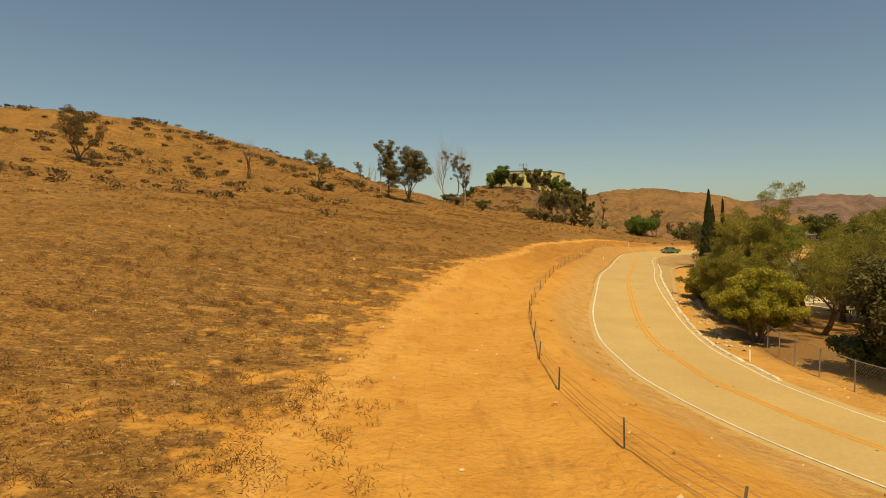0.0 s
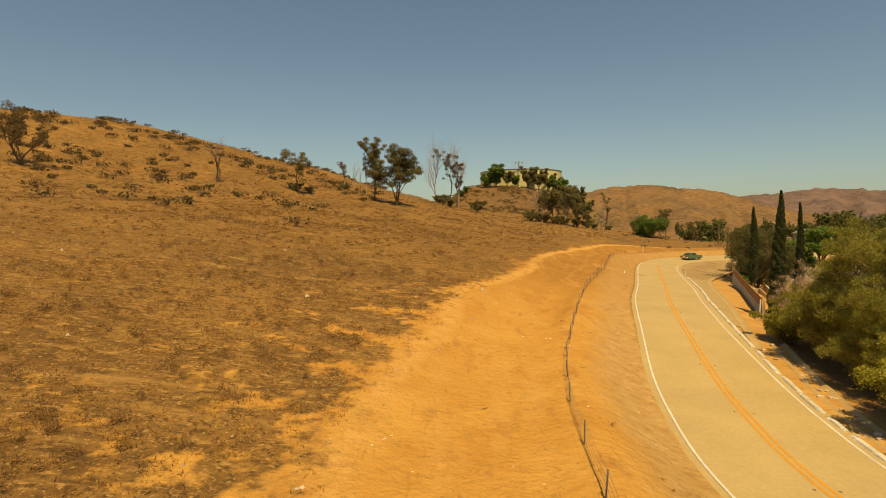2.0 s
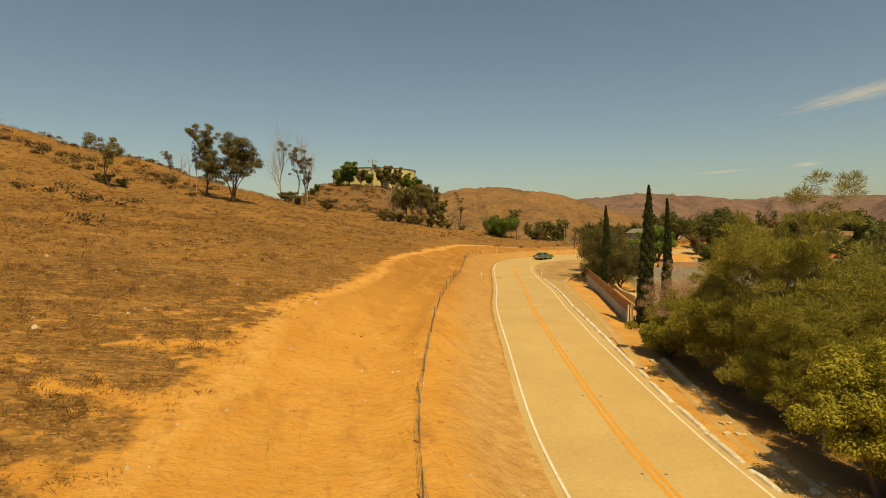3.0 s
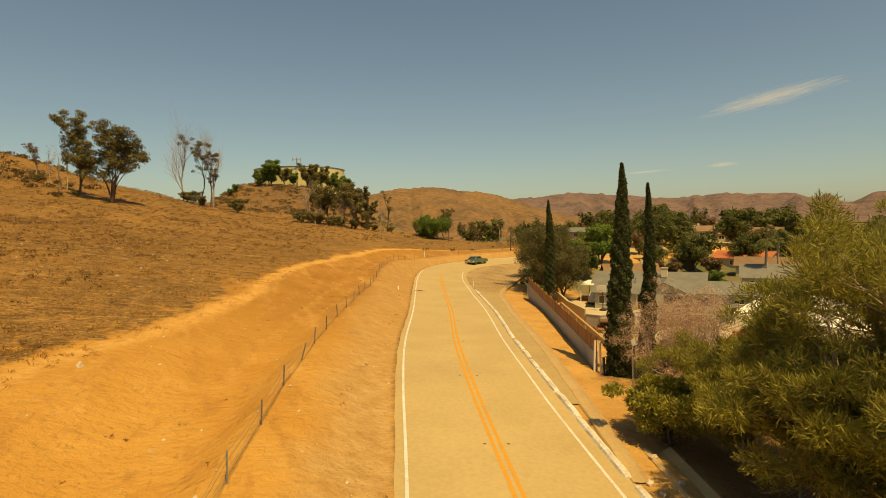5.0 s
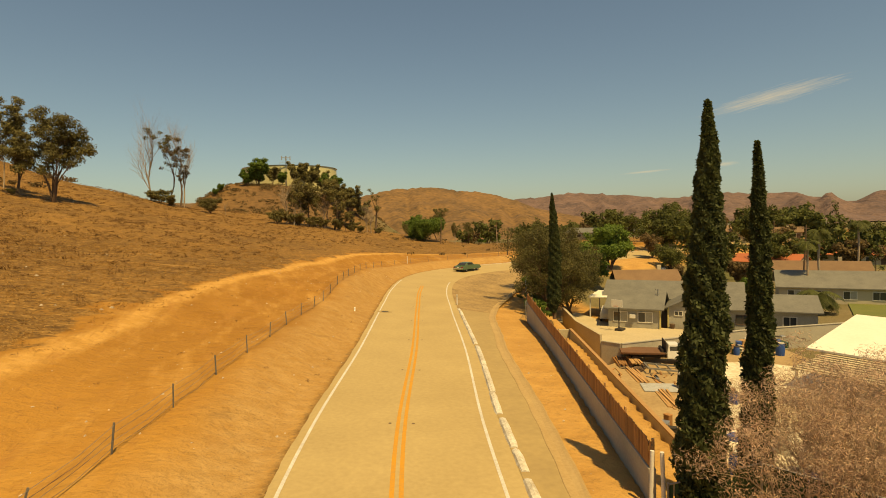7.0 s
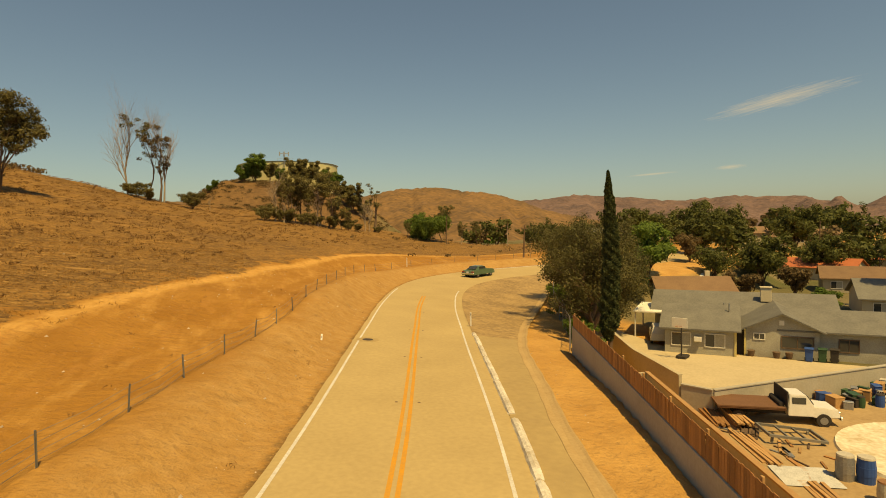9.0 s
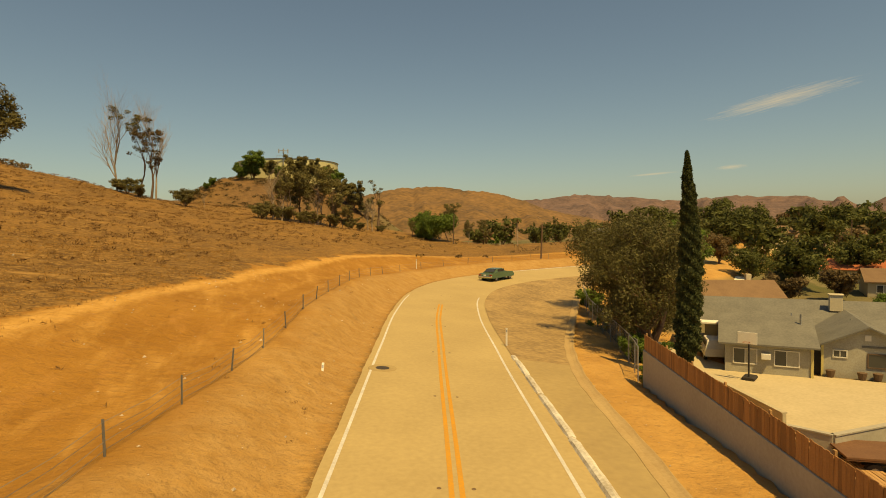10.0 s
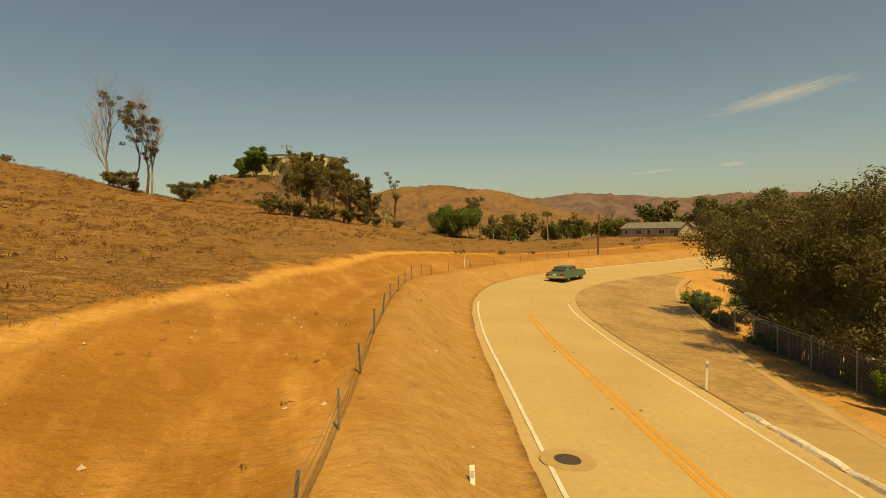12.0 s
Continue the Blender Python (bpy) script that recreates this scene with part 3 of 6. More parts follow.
def make_cypress(name, seed, h, radius, label, thin=1.0):
    r = np.random.RandomState(seed)
    ob = thing(name, Matrix(), label, "cypress tree", "columnar cypresses")
    v, f = tubes([((0, 0, -0.4), (0, 0, h * 0.4), 0.16, 0.12), ((0, 0, h * 0.4), (0, 0, h * 0.9), 0.12, 0.03)], 7)
    put("trunk", mesh_of(name + "_trunk", v, f, BARK, True), ob)
    n = int(40000 * thin)
    t = r.uniform(0, 1, n) ** 0.9
    prof = np.minimum(1, (t + 0.06) * 6) * (1 - t ** 2.4) ** 0.8 * 0.97 + 0.03
    a = r.uniform(0, 6.283, n)
    lump = 1 + 0.22 * np.sin(a * 3 + t * 34 + seed) * np.sin(t * 71 + a * 2) + 0.12 * np.sin(a * 5 - t * 55)
    rad = radius * prof * lump * r.uniform(0.45, 1.06, n) ** 0.5
    c = np.stack([rad * np.cos(a) + 0.12 * np.sin(t * 5 + seed), rad * np.sin(a), 0.15 + t * h * 0.985], 1)
    put("crown", quads_mesh(name + "_crown", blades(r, c, 0.15, 2.2, up=1.0), CYPRESS_LEAF), ob)
    return ob


def make_palm(name, seed, h, label, fronds=16, reach=2.2):
    r = np.random.RandomState(seed)
    ob = thing(name, Matrix(), label, "palm tree", "palms among the houses")
    segs = [((0.1 * math.sin(k), 0, h * k / 8 - 0.3), (0.1 * math.sin(k + 1), 0, h * (k + 1) / 8 - 0.3), 0.2 - 0.006 * k, 0.194 - 0.006 * k) for k in range(8)]
    v, f = tubes(segs, 7)
    put("trunk", mesh_of(name + "_trunk", v, f, PALE_BARK, True), ob)
    quads = []
    for k in range(fronds):
        a, lift = 2.4 * k, r.uniform(-0.2, 1.1)
        p, w = np.array((0, 0, h - 0.3)), np.array((math.cos(a), math.sin(a), lift))
        w /= np.linalg.norm(w)
        for j in range(14):
            q = p + w * reach / 14
            side = np.cross(w, (0, 0, 1))
            side /= np.linalg.norm(side) + 1e-9
            long = reach * 0.3 * math.sin(3.0 * (j + 1.5) / 16)
            for sg in (-1, 1):
                tip = q + sg * side * long + w * long * 0.5 - np.array((0, 0, long * 0.45))
                quads.append((p, q, tip, tip - w * 0.05))
            p = q
            w = w + np.array((0, 0, -0.13))
            w /= np.linalg.norm(w)
    put("crown", quads_mesh(name + "_crown", quads, OAK_LEAF), ob)
    return ob


def plant(ob, x, y, turn=0.0, size=1.0, sink=0.0, label="", z=None):
    """Moves a finished plant to its place (the first use) with a turn and a size."""
    ob.matrix_basis = pose(x, y, (height(x, y) if z is None else z) - sink, 0, 0, turn) @ Matrix.Scale(size, 4)
    return tagged(ob, label)


def replant(ob, x, y, turn=0.0, size=1.0, z=None):
    c = copy_thing(ob, Matrix())
    c.matrix_basis = pose(x, y, height(x, y) if z is None else z, 0, 0, turn) @ Matrix.Scale(size, 4)
    return c


# hillside trees
HILL_GROUP = "trees on the dry hillside"
plant(make_tree("eucalyptus_tree", 11, 17.2, 5.6, 0.26, "tall narrow dark green eucalyptus on the dry slope", BARK, HILL_LEAF, 70, 0.75, 0.4, 2, 3,
                first=0.25, lean=0.45, trunk=0.8, group=HILL_GROUP), -19.5, 172.5)
plant(make_tree("eucalyptus_tree", 12, 16.2, 12.4, 0.24, "broad dark green eucalyptus with several trunks on the slope", BARK, HILL_LEAF, 46, 1.0, 0.42, 3, 2, keep=0.8,
                stems=4, lean=0.5, first=0.4, group=HILL_GROUP), -12.8, 167.8)
plant(make_tree("bare_tree", 13, 10.7, 3.6, 0.13, "thin leafless grey tree on the dry slope", PALE_BARK, None, levels=3, forks=2, group=HILL_GROUP), -23.7, 177)
plant(make_tree("bare_tree", 14, 9.4, 3.0, 0.12, "thin leafless grey tree on the dry slope", PALE_BARK, TWIG, 3, 0.4, 0.3, 3, 2, keep=0.4, group=HILL_GROUP), -25.6, 178)
plant(make_tree("bare_tree", 15, 12.5, 4.0, 0.14, "slender grey-brown tree with sparse leaves on the slope", PALE_BARK, SAGE, 14, 0.6, 0.35, 3, 2, keep=0.4, group=HILL_GROUP), -22.0, 174.0)
plant(make_tree("scrub_tree", 16, 13.0, 11.0, 0.22, "sparse brown-green tree with several trunks on the slope", BARK, SAGE, 26, 0.8, 0.3, 3, 2, stems=4, first=0.4, keep=0.7, group=HILL_GROUP), -87.6, 131.7)
plant(make_tree("bare_tree", 17, 11.7, 8.3, 0.26, "crooked leafless dead tree on the dry slope", BARK, TWIG, 3, 0.4, 0.3, 3, 2, keep=0.25, stems=2, lean=0.7, bend=0.3, group=HILL_GROUP), -55.7, 153.5)
plant(make_tree("scrub_tree", 18, 11.2, 7.8, 0.2, "grey-green round-topped tree on the ridge", BARK, HILL_LEAF, 34, 0.8, 0.36, 3, 2, first=0.5, lean=0.5, trunk=0.5, keep=0.8, group=HILL_GROUP), -36.0, 155.5)
plant(make_tree("bare_tree", 19, 8.4, 3.2, 0.14, "small sparse tree on the ridge", PALE_BARK, SAGE, 14, 0.5, 0.35, 2, 3, keep=0.5, group=HILL_GROUP), -30, 183)
plant(make_tree("bare_tree", 20, 28.5, 14.5, 0.24, "tall leafless dead eucalyptus with pale bark", PALE_BARK, None, levels=3, forks=3, trunk=0.6, first=0.25, rise=0.55, lean=0.42, group=HILL_GROUP), -3.0, 218)
plant(make_tree("eucalyptus_tree", 21, 22.0, 8.5, 0.22, "half-bare eucalyptus with tufts of olive leaves", BARK, HILL_LEAF, 60, 0.8, 0.4, 3, 2, keep=0.3, trunk=0.6, first=0.35, lean=0.4, group=HILL_GROUP), 1.2, 217)
plant(make_tree("bare_tree", 29, 26.0, 11.0, 0.24, "tall dead eucalyptus crown of thin bare branches", PALE_BARK, None, levels=3, forks=3, trunk=0.6, first=0.35, rise=0.6, lean=0.4, group=HILL_GROUP), 5.0, 217)
plant(make_tree("eucalyptus_tree", 22, 19.5, 9.0, 0.32, "tall half-dead eucalyptus with brown-green leaf tufts", BARK, SAGE, 60, 0.8, 0.4, 3, 2, keep=0.35, trunk=0.6, first=0.35, rise=0.5, group=HILL_GROUP), 4.3, 215)
bush = plant(make_tree("bush", 23, 4.2, 5.0, 0.10, "round grey-green bush on dry ground", BARK, HILL_LEAF, 26, 0.6, 0.32, 2, 2, stems=5, sides=3, first=0.2, category="bush", group="bushes on the hill"), 11.5, 213)
for x, y, t, k in ((-0.6, 215, 50, 0.9), (2.0, 214, 130, 0.75), (-2, 216, 10, 0.7), (-37, 157, 20, 0.55), (-34, 158, 80, 0.45), (-39, 159, 140, 0.4), (-29, 181, 50, 0.4), (-19, 168, 90, 0.3)):
    replant(bush, x, y, t, k)
# trees before the knoll
half_bare = plant(make_tree("eucalyptus_tree", 24, 13.0, 6.0, 0.22, "half-bare eucalyptus below the knoll", PALE_BARK, HILL_LEAF, 46, 0.7, 0.38, 3, 2, keep=0.5,
                            trunk=0.55, first=0.35, group="trees below the knoll"), 33.5, 202)
dark_euc = plant(make_tree("eucalyptus_tree", 25, 12.0, 6.5, 0.24, "dark olive eucalyptus below the knoll", BARK, HILL_LEAF, 46, 0.8, 0.4, 3, 2, keep=0.6,
                           trunk=0.5, first=0.3, group="trees below the knoll"), 36.1, 201.6)
skeletal = plant(make_tree("bare_tree", 26, 14.3, 6.0, 0.22, "leafless pale tree below the knoll", PALE_BARK, None, levels=3, forks=3, trunk=0.55, lean=0.42, group="trees below the knoll"), 29.9, 198.3)
for ob, x, y, t, k in ((half_bare, 31.8, 199, 40, 0.8), (half_bare, 38, 202.4, 160, 0.75), (half_bare, 40.8, 203, 80, 0.9), (dark_euc, 27.1, 197.5, 120, 0.3), (dark_euc, 28.6, 198, 10, 0.34),
                       (dark_euc, 42.4, 200.7, 200, 1.2), (dark_euc, 45.3, 199.1, 20, 0.44), (dark_euc, 46.6, 200.5, 290, 0.5), (skeletal, 40, 201.1, 100, 0.9), (half_bare, 35, 203, 220, 0.7),
                       (skeletal, 44, 203, 10, 0.8), (skeletal, 52.9, 207.7, 60, 0.68), (skeletal, 54, 207.5, 190, 0.75), (skeletal, 15.4, 214.9, 15, 0.32), (half_bare, 43.6, 202, 300, 0.6)):
    replant(ob, x, y, t, k)
for x, y, t, k in ((27.6, 197, 10, 0.8), (30.6, 199, 70, 0.7), (33, 200, 130, 0.85), (36.6, 200.5, 40, 0.75), (39.4, 201.5, 200, 0.65), (43.4, 200.5, 90, 0.8), (47, 201, 20, 0.7), (50.5, 206, 150, 0.5), (57, 211, 30, 0.45)):
    replant(bush, x, y, t, k)
plant(make_tree("eucalyptus_tree", 30, 13.0, 4.2, 0.42, "dark half-dead trunk with a few tufts of leaves", BARK, HILL_LEAF, 60, 0.75, 0.38, 2, 2, keep=0.5, trunk=0.85, first=0.6, lean=0.35,
                group="trees below the knoll"), 56.5, 212)
# on and around the knoll
broad = plant(make_tree("broadleaf_tree", 27, 14.5, 14.0, 0.3, "dense green tree on the knoll beside the tank", BARK, GREEN_LEAF, 40, 1.5, 0.75, 2, 3, stems=3, sides=3, first=0.15, keep=0.9,
                        group="trees round the tank"), 31.2, 362)
shade = plant(make_tree("broadleaf_tree", 60, 14.5, 10.0, 0.3, "dark green tree on the knoll before the tank", BARK, HILL_LEAF, 40, 1.4, 0.75, 2, 3, stems=2, sides=3, first=0.2, keep=0.8,
                        group="trees round the tank"), 57.6, 364)
for ob, x, y, t, k in ((broad, 25.5, 361, 80, 0.6), (shade, 38.3, 362, 150, 0.7), (shade, 51.0, 364, 210, 1.0), (shade, 63.6, 362, 20, 0.85), (broad, 67.5, 358, 100, 0.8), (shade, 70.2, 344, 60, 0.95),
                       (shade, 76, 343, 310, 1.1), (shade, 82, 344, 10, 0.8), (broad, 12.5, 357, 30, 0.3), (broad, 10, 354, 50, 0.25), (broad, 43, 362, 10, 0.5)):
    replant(ob, x, y, t, k)
replant(skeletal, 44, 300, 40, 1.2)
replant(skeletal, 66, 300, 70, 1.0)
willow = plant(make_tree("broadleaf_tree", 28, 7.6, 12.0, 0.3, "rounded bright green pepper tree beyond the road", BARK, GREEN_LEAF, 60, 1.1, 0.45, 2, 3, stems=4, first=0.1, hang=1.0), 68, 204)
replant(dark_euc, 75.0, 210, 60, 0.85)
replant(dark_euc, 63.0, 203, 160, 0.35)
replant(half_bare, 79, 206, 20, 0.5)
replant(dark_euc, 86, 212, 160, 0.6)

# eucalyptus clump beside the bend
clump = "eucalyptus clump beside the road bend"
euc_a = plant(make_tree("eucalyptus_tree", 31, 10.8, 8.5, 0.3, "full grey-green eucalyptus with drooping leaves", BARK, EUC_LEAF, 46, 0.75, 0.22, 3, 3, keep=0.85, first=0.25, lean=0.55, hang=0.5, aspect=3,
                        group=clump), 45.6, 97.4, size=0.85)
euc_b = plant(make_tree("eucalyptus_tree", 32, 10.2, 9.0, 0.3, "full olive-green eucalyptus hanging over the fence", BARK, EUC_LEAF, 46, 0.75, 0.22, 3, 3, keep=0.85, first=0.25, lean=0.6, hang=0.5, aspect=3,
                        group=clump), 48.3, 102.2, size=0.92)
for ob, x, y, t, k in ((euc_a, 52.3, 108.2, 70, 1.0), (euc_b, 56.5, 110.0, 190, 0.9)):
    replant(ob, x, y, t, k)
hedge = plant(make_tree("bush", 33, 2.4, 3.4, 0.08, "green shrub beside the chain-link fence", BARK, GREEN_LEAF, 40, 0.45, 0.2, 2, 2, stems=5, first=0.1, category="bush", group="shrubs by the bend"), 54.6, 116.6, size=0.85)
for x, y, t, k in ((53.6, 113.5, 60, 0.7), (47.9, 104.8, 200, 0.5), (43.3, 95.8, 20, 0.6), (41.2, 91.8, 90, 0.55), (45, 98.5, 50, 0.5)):
    replant(hedge, x, y, t, k)
plant(make_cypress("cypress_tree", 41, 13.2, 0.60, "tall dark green columnar cypress beside the wall"), 27.55, 59.8, sink=0.0, z=-3.4)
plant(make_cypress("cypress_tree", 42, 12.2, 0.38, "thin ragged columnar cypress behind the wall", 0.7), 29.05, 59.6, z=-3.4)
plant(make_cypress("cypress_tree", 43, 10.4, 0.54, "dark green columnar cypress behind the wooden fence", 0.9), 42.4, 91.1, z=-1.0)

# big roadside pines and their neighbours
PINES = "roadside pines"
pine_a = plant(make_tree("pine_tree", 51, 11.7, 8.8, 0.34, "spreading yellow-green pine with bare pinkish limbs", PALE_BARK, PINE_LEAF, 150, 0.5, 0.24, 3, 3, keep=0.6, first=0.35, lean=0.7,
                         bend=0.3, trunk=0.5, aspect=9, up=0.8, group=PINES), 24.9, 45.4)
pine_b = plant(make_tree("pine_tree", 52, 6.6, 6.6, 0.28, "low dense pine leaning over the roadside ditch", BARK, PINE_LEAF, 150, 0.5, 0.24, 3, 3, keep=0.6, first=0.12, lean=0.8, bend=0.25, aspect=9, up=0.6,
                         group=PINES), 24.6, 47.2)
back_pine = plant(make_tree("pine_tree", 50, 9.4, 8.4, 0.3, "olive-green pine standing back from the road", BARK, PINE_LEAF, 120, 0.6, 0.26, 3, 2, keep=0.7, first=0.25, lean=0.7,
                            bend=0.25, trunk=0.5, aspect=8, up=0.7, group=PINES), 31.0, 39.5)
replant(pine_b, 23.6, 42.2, 120, 0.85)
replant(pine_b, 26.0, 51.0, 200, 0.75)
replant(back_pine, 33.5, 42.5, 200, 0.85)
replant(back_pine, 29.2, 44.5, 130, 0.9)
replant(back_pine, 27.6, 40.5, 330, 0.75)
replant(back_pine, 34, 47.5, 260, 0.85)
replant(back_pine, 28.5, 35.5, 80, 0.75)
plant(make_tree("bush", 53, 2.6, 3.2, 0.08, "olive-grey shrub at the edge of the dirt strip", BARK, PINE_LEAF, 110, 0.45, 0.13, 2, 2, stems=6, first=0.1, category="bush", up=0.8), 24.0, 52.4)
plant(make_tree("broadleaf_tree", 54, 5.2, 5.6, 0.14, "bright yellow-green young tree beside the ditch", BARK, YELLOW_LEAF, 130, 0.5, 0.13, 3, 2, stems=3, first=0.12, lean=0.5), 21.0, 37.0)
plant(make_tree("olive_tree", 55, 6.6, 7.5, 0.26, "grey-green olive tree in a bare dirt yard", BARK, EUC_LEAF, 26, 0.8, 0.24, 3, 3, stems=2, first=0.3, lean=0.6, hang=0.5), 24.6, 26.6)
plant(make_tree("bush", 56, 2.4, 3.0, 0.08, "dark green bush under the olive tree", BARK, OAK_LEAF, 40, 0.5, 0.24, 2, 2, stems=5, first=0.1, category="bush"), 22.6, 28.8)
plant(make_tree("bare_tree", 57, 7.8, 5.4, 0.15, "leafless grey-brown tree with a haze of twigs", PALE_BARK, TWIG, 24, 0.42, 0.12, 3, 3, stems=4, first=0.25, lean=0.55, aspect=8), 30.1, 57.7, z=-3.4)
plant(make_tree("rusty_tree", 58, 5.6, 5.2, 0.12, "small tree with rust-orange dying leaves", BARK, RUST_LEAF, 30, 0.6, 0.2, 3, 2, stems=3, first=0.2, lean=0.5, keep=0.8), 30.6, 55.2, z=-3.4)
thin_conifer = plant(make_tree("conifer_tree", 59, 12.0, 5.0, 0.18, "thin open conifer among the yards", BARK, OAK_LEAF, 30, 0.5, 0.3, 2, 3, trunk=1.0, first=0.2, lean=1.2, rise=0.1), 62, 70)

# among the houses
oak = plant(make_tree("broadleaf_tree", 61, 13.0, 13.0, 0.4, "large dark green shade tree among the houses", BARK, OAK_LEAF, 18, 1.5, 0.8, 2, 3, stems=3, sides=3, first=0.2, hang=0.4, group="shade trees in the valley"), 104, 133, size=0.7)
lime = plant(make_tree("broadleaf_tree", 62, 10.5, 9.5, 0.3, "bright green rounded tree behind the eucalyptus clump", BARK, GREEN_LEAF, 28, 1.2, 0.6, 2, 3, stems=3, sides=3, first=0.15), 76, 128, size=0.75)
tall_conifer = plant(make_tree("conifer_tree", 63, 14.0, 5.0, 0.25, "dark pointed conifer in the valley", BARK, OAK_LEAF, 8, 0.9, 0.9, 2, 2, trunk=1.0, sides=3, first=0.1, lean=1.2, rise=0.0, group="conifers in the valley"), 300, 246)
brown = plant(make_tree("broadleaf_tree", 64, 9.0, 9.0, 0.3, "brown-green shade tree among the houses", BARK, SAGE, 18, 1.3, 0.75, 2, 3, stems=2, sides=3, first=0.2, group="shade trees in the valley"), 150, 118)
palm = plant(make_palm("palm_tree", 65, 10.0, "tall fan palm with a slim pale trunk"), 98.9, 108.6)
replant(palm, 93, 106, 50, 0.85)
replant(palm, 128, 122, 80, 1.1)
replant(palm, 88, 196, 10, 0.7)
plant(make_palm("palm_tree", 66, 2.6, "low feathery palm beside the grey house", 22, 3.0), 83.5, 97.5)
for x, y, t, k in ((35, 37, 10, 0.62), (39, 43, 70, 0.66), (38, 50, 140, 0.62), (44, 48, 200, 0.7), (43, 38, 260, 0.75), (36, 30, 320, 0.62), (31, 23, 40, 0.6), (48, 42, 90, 0.8)):
    replant(oak, x, y, t, k)
for ob, x, y, t, k in ((oak, 108, 150, 60, 0.7), (oak, 122, 158, 130, 0.75), (brown, 95, 140, 20, 0.55), (oak, 91, 131, 200, 0.4), (brown, 86, 122, 100, 0.5), (oak, 168, 145, 300, 0.8),
                       (oak, 182, 138, 20, 0.8), (lime, 68, 122, 80, 0.7), (brown, 100, 124, 50, 0.5), (oak, 128, 140, 0, 0.7), (oak, 146, 160, 0, 0.85), (brown, 138, 130, 170, 0.8), (oak, 130, 175, 80, 0.85), (oak, 112, 172, 250, 0.7), (brown, 120, 100, 120, 0.8), (lime, 84, 108, 30, 0.35)):
    replant(ob, x, y, t, k)
far_oak = plant(make_tree("broadleaf_tree", 67, 12.0, 12.5, 0.4, "dark green shade tree far down in the valley", BARK, OAK_LEAF, 9, 1.9, 1.5, 2, 2, stems=2, sides=3, first=0.2, aspect=1.6,
                          group="shade trees in the valley"), 200, 190)
far_lime = plant(make_tree("broadleaf_tree", 68, 9.0, 9.5, 0.3, "green rounded tree far down in the valley", BARK, GREEN_LEAF, 9, 1.7, 1.3, 2, 2, stems=2, sides=3, first=0.2, aspect=1.6,
                           group="shade trees in the valley"), 230, 160)
far_brown = plant(make_tree("broadleaf_tree", 69, 10.0, 10.0, 0.3, "olive-brown tree far down in the valley", BARK, SAGE, 9, 1.7, 1.3, 2, 2, stems=2, sides=3, first=0.2, aspect=1.6,
                            group="shade trees in the valley"), 210, 220)
r = np.random.RandomState(77)
count = 0
while count < 170:
    az, far = radians(r.uniform(22, 74)), 135 + 480 * r.rand() ** 0.9
    x, y = far * math.sin(az), 40 + far * math.cos(az)
    if math.degrees(math.atan2(x, y)) < 27 + 8 * (far < 300):
        continue
    kind = (far_oak, far_oak, far_brown, far_lime, tall_conifer, far_oak)[r.randint(6)]
    replant(kind, x, y, r.uniform(0, 360), r.uniform(0.5, 0.9) * (0.85 if kind is far_lime else 1.0))
    count += 1
for k in range(46):
    az = radians(22 + 22 * k / 46 + r.uniform(-0.3, 0.3))
    far = 520 + r.uniform(-30, 120)
    replant((tall_conifer, far_oak, tall_conifer)[k % 3], far * math.sin(az), far * math.cos(az), r.uniform(0, 360), r.uniform(0.7, 1.05))


for k in range(34):
    az, far = radians(r.uniform(25, 44)), r.uniform(190, 380)
    replant((far_oak, far_brown, far_lime, tall_conifer)[(k * 3 + k // 5) % 4], 21.5 + far * math.sin(az), 83 + far * math.cos(az), r.uniform(0, 360), r.uniform(0.55, 0.95))


# dry grass, weeds and brush on the hill
def scatter(r, n, x0, x1, y0, y1, keep):
    x, y = r.uniform(x0, x1, n), r.uniform(y0, y1, n)
    z, s, d = heights(x, y)
    ok = keep(x, y, d)
    return x[ok], y[ok], z[ok]


def clumps(name, r, x, y, z, per, spread, size, aspect, up, mat, label, category, tall=0.0):
    k = np.repeat(np.arange(len(x)), per)
    big = r.uniform(0.5, 1.3, len(x))[k]
    c = np.stack([x[k], y[k], z[k]], 1) + np.clip(r.normal(size=(len(k), 3)), -1.7, 1.7) * np.array((spread, spread, 0)) * big[:, None]
    c[:, 2] += size * 0.22 + r.rand(len(k)) * tall * big
    me = quads_mesh(name, blades(r, c, size, aspect, up), mat)
    return tagged(new(name, me), label, category, kind="stuff")


r = np.random.RandomState(5)
patch = lambda x, y: waves(x, y, 14, 31) + 0.7 * waves(x, y, 4.5, 32)
x, y, z = scatter(r, 34000, -45, 22, 6, 130, lambda x, y, d: (d > 16.0 + 1.2 * waves(x, y, 5, 22)) & (patch(x, y) + r.normal(0, 0.5, len(x)) > -0.2))
clumps("dry_grass", r, x, y, z, 8, 0.16, 0.2, 8, 0.9, STRAW, "straw-coloured dry grass tufts on the slope", "grass")
x, y, z = scatter(r, 4600, -60, 24, 6, 150, lambda x, y, d: (d > 16.4) & (patch(x + 40, y) + r.normal(0, 0.6, len(x)) > 0.35))
x2, y2, z2 = scatter(r, 2600, -26, 6, 4, 68, lambda x, y, d: (d > 17.5) & (patch(x + 15, y + 9) + r.normal(0, 0.6, len(x)) > 0.1))
x, y, z = np.concatenate([x, x2]), np.concatenate([y, y2]), np.concatenate([z, z2])
clumps("dry_weeds", r, x, y, z, 54, 0.2, 0.15, 7, 0.7, DARK_WEED, "brown dry weeds scattered over the slope", "weeds", tall=0.35)
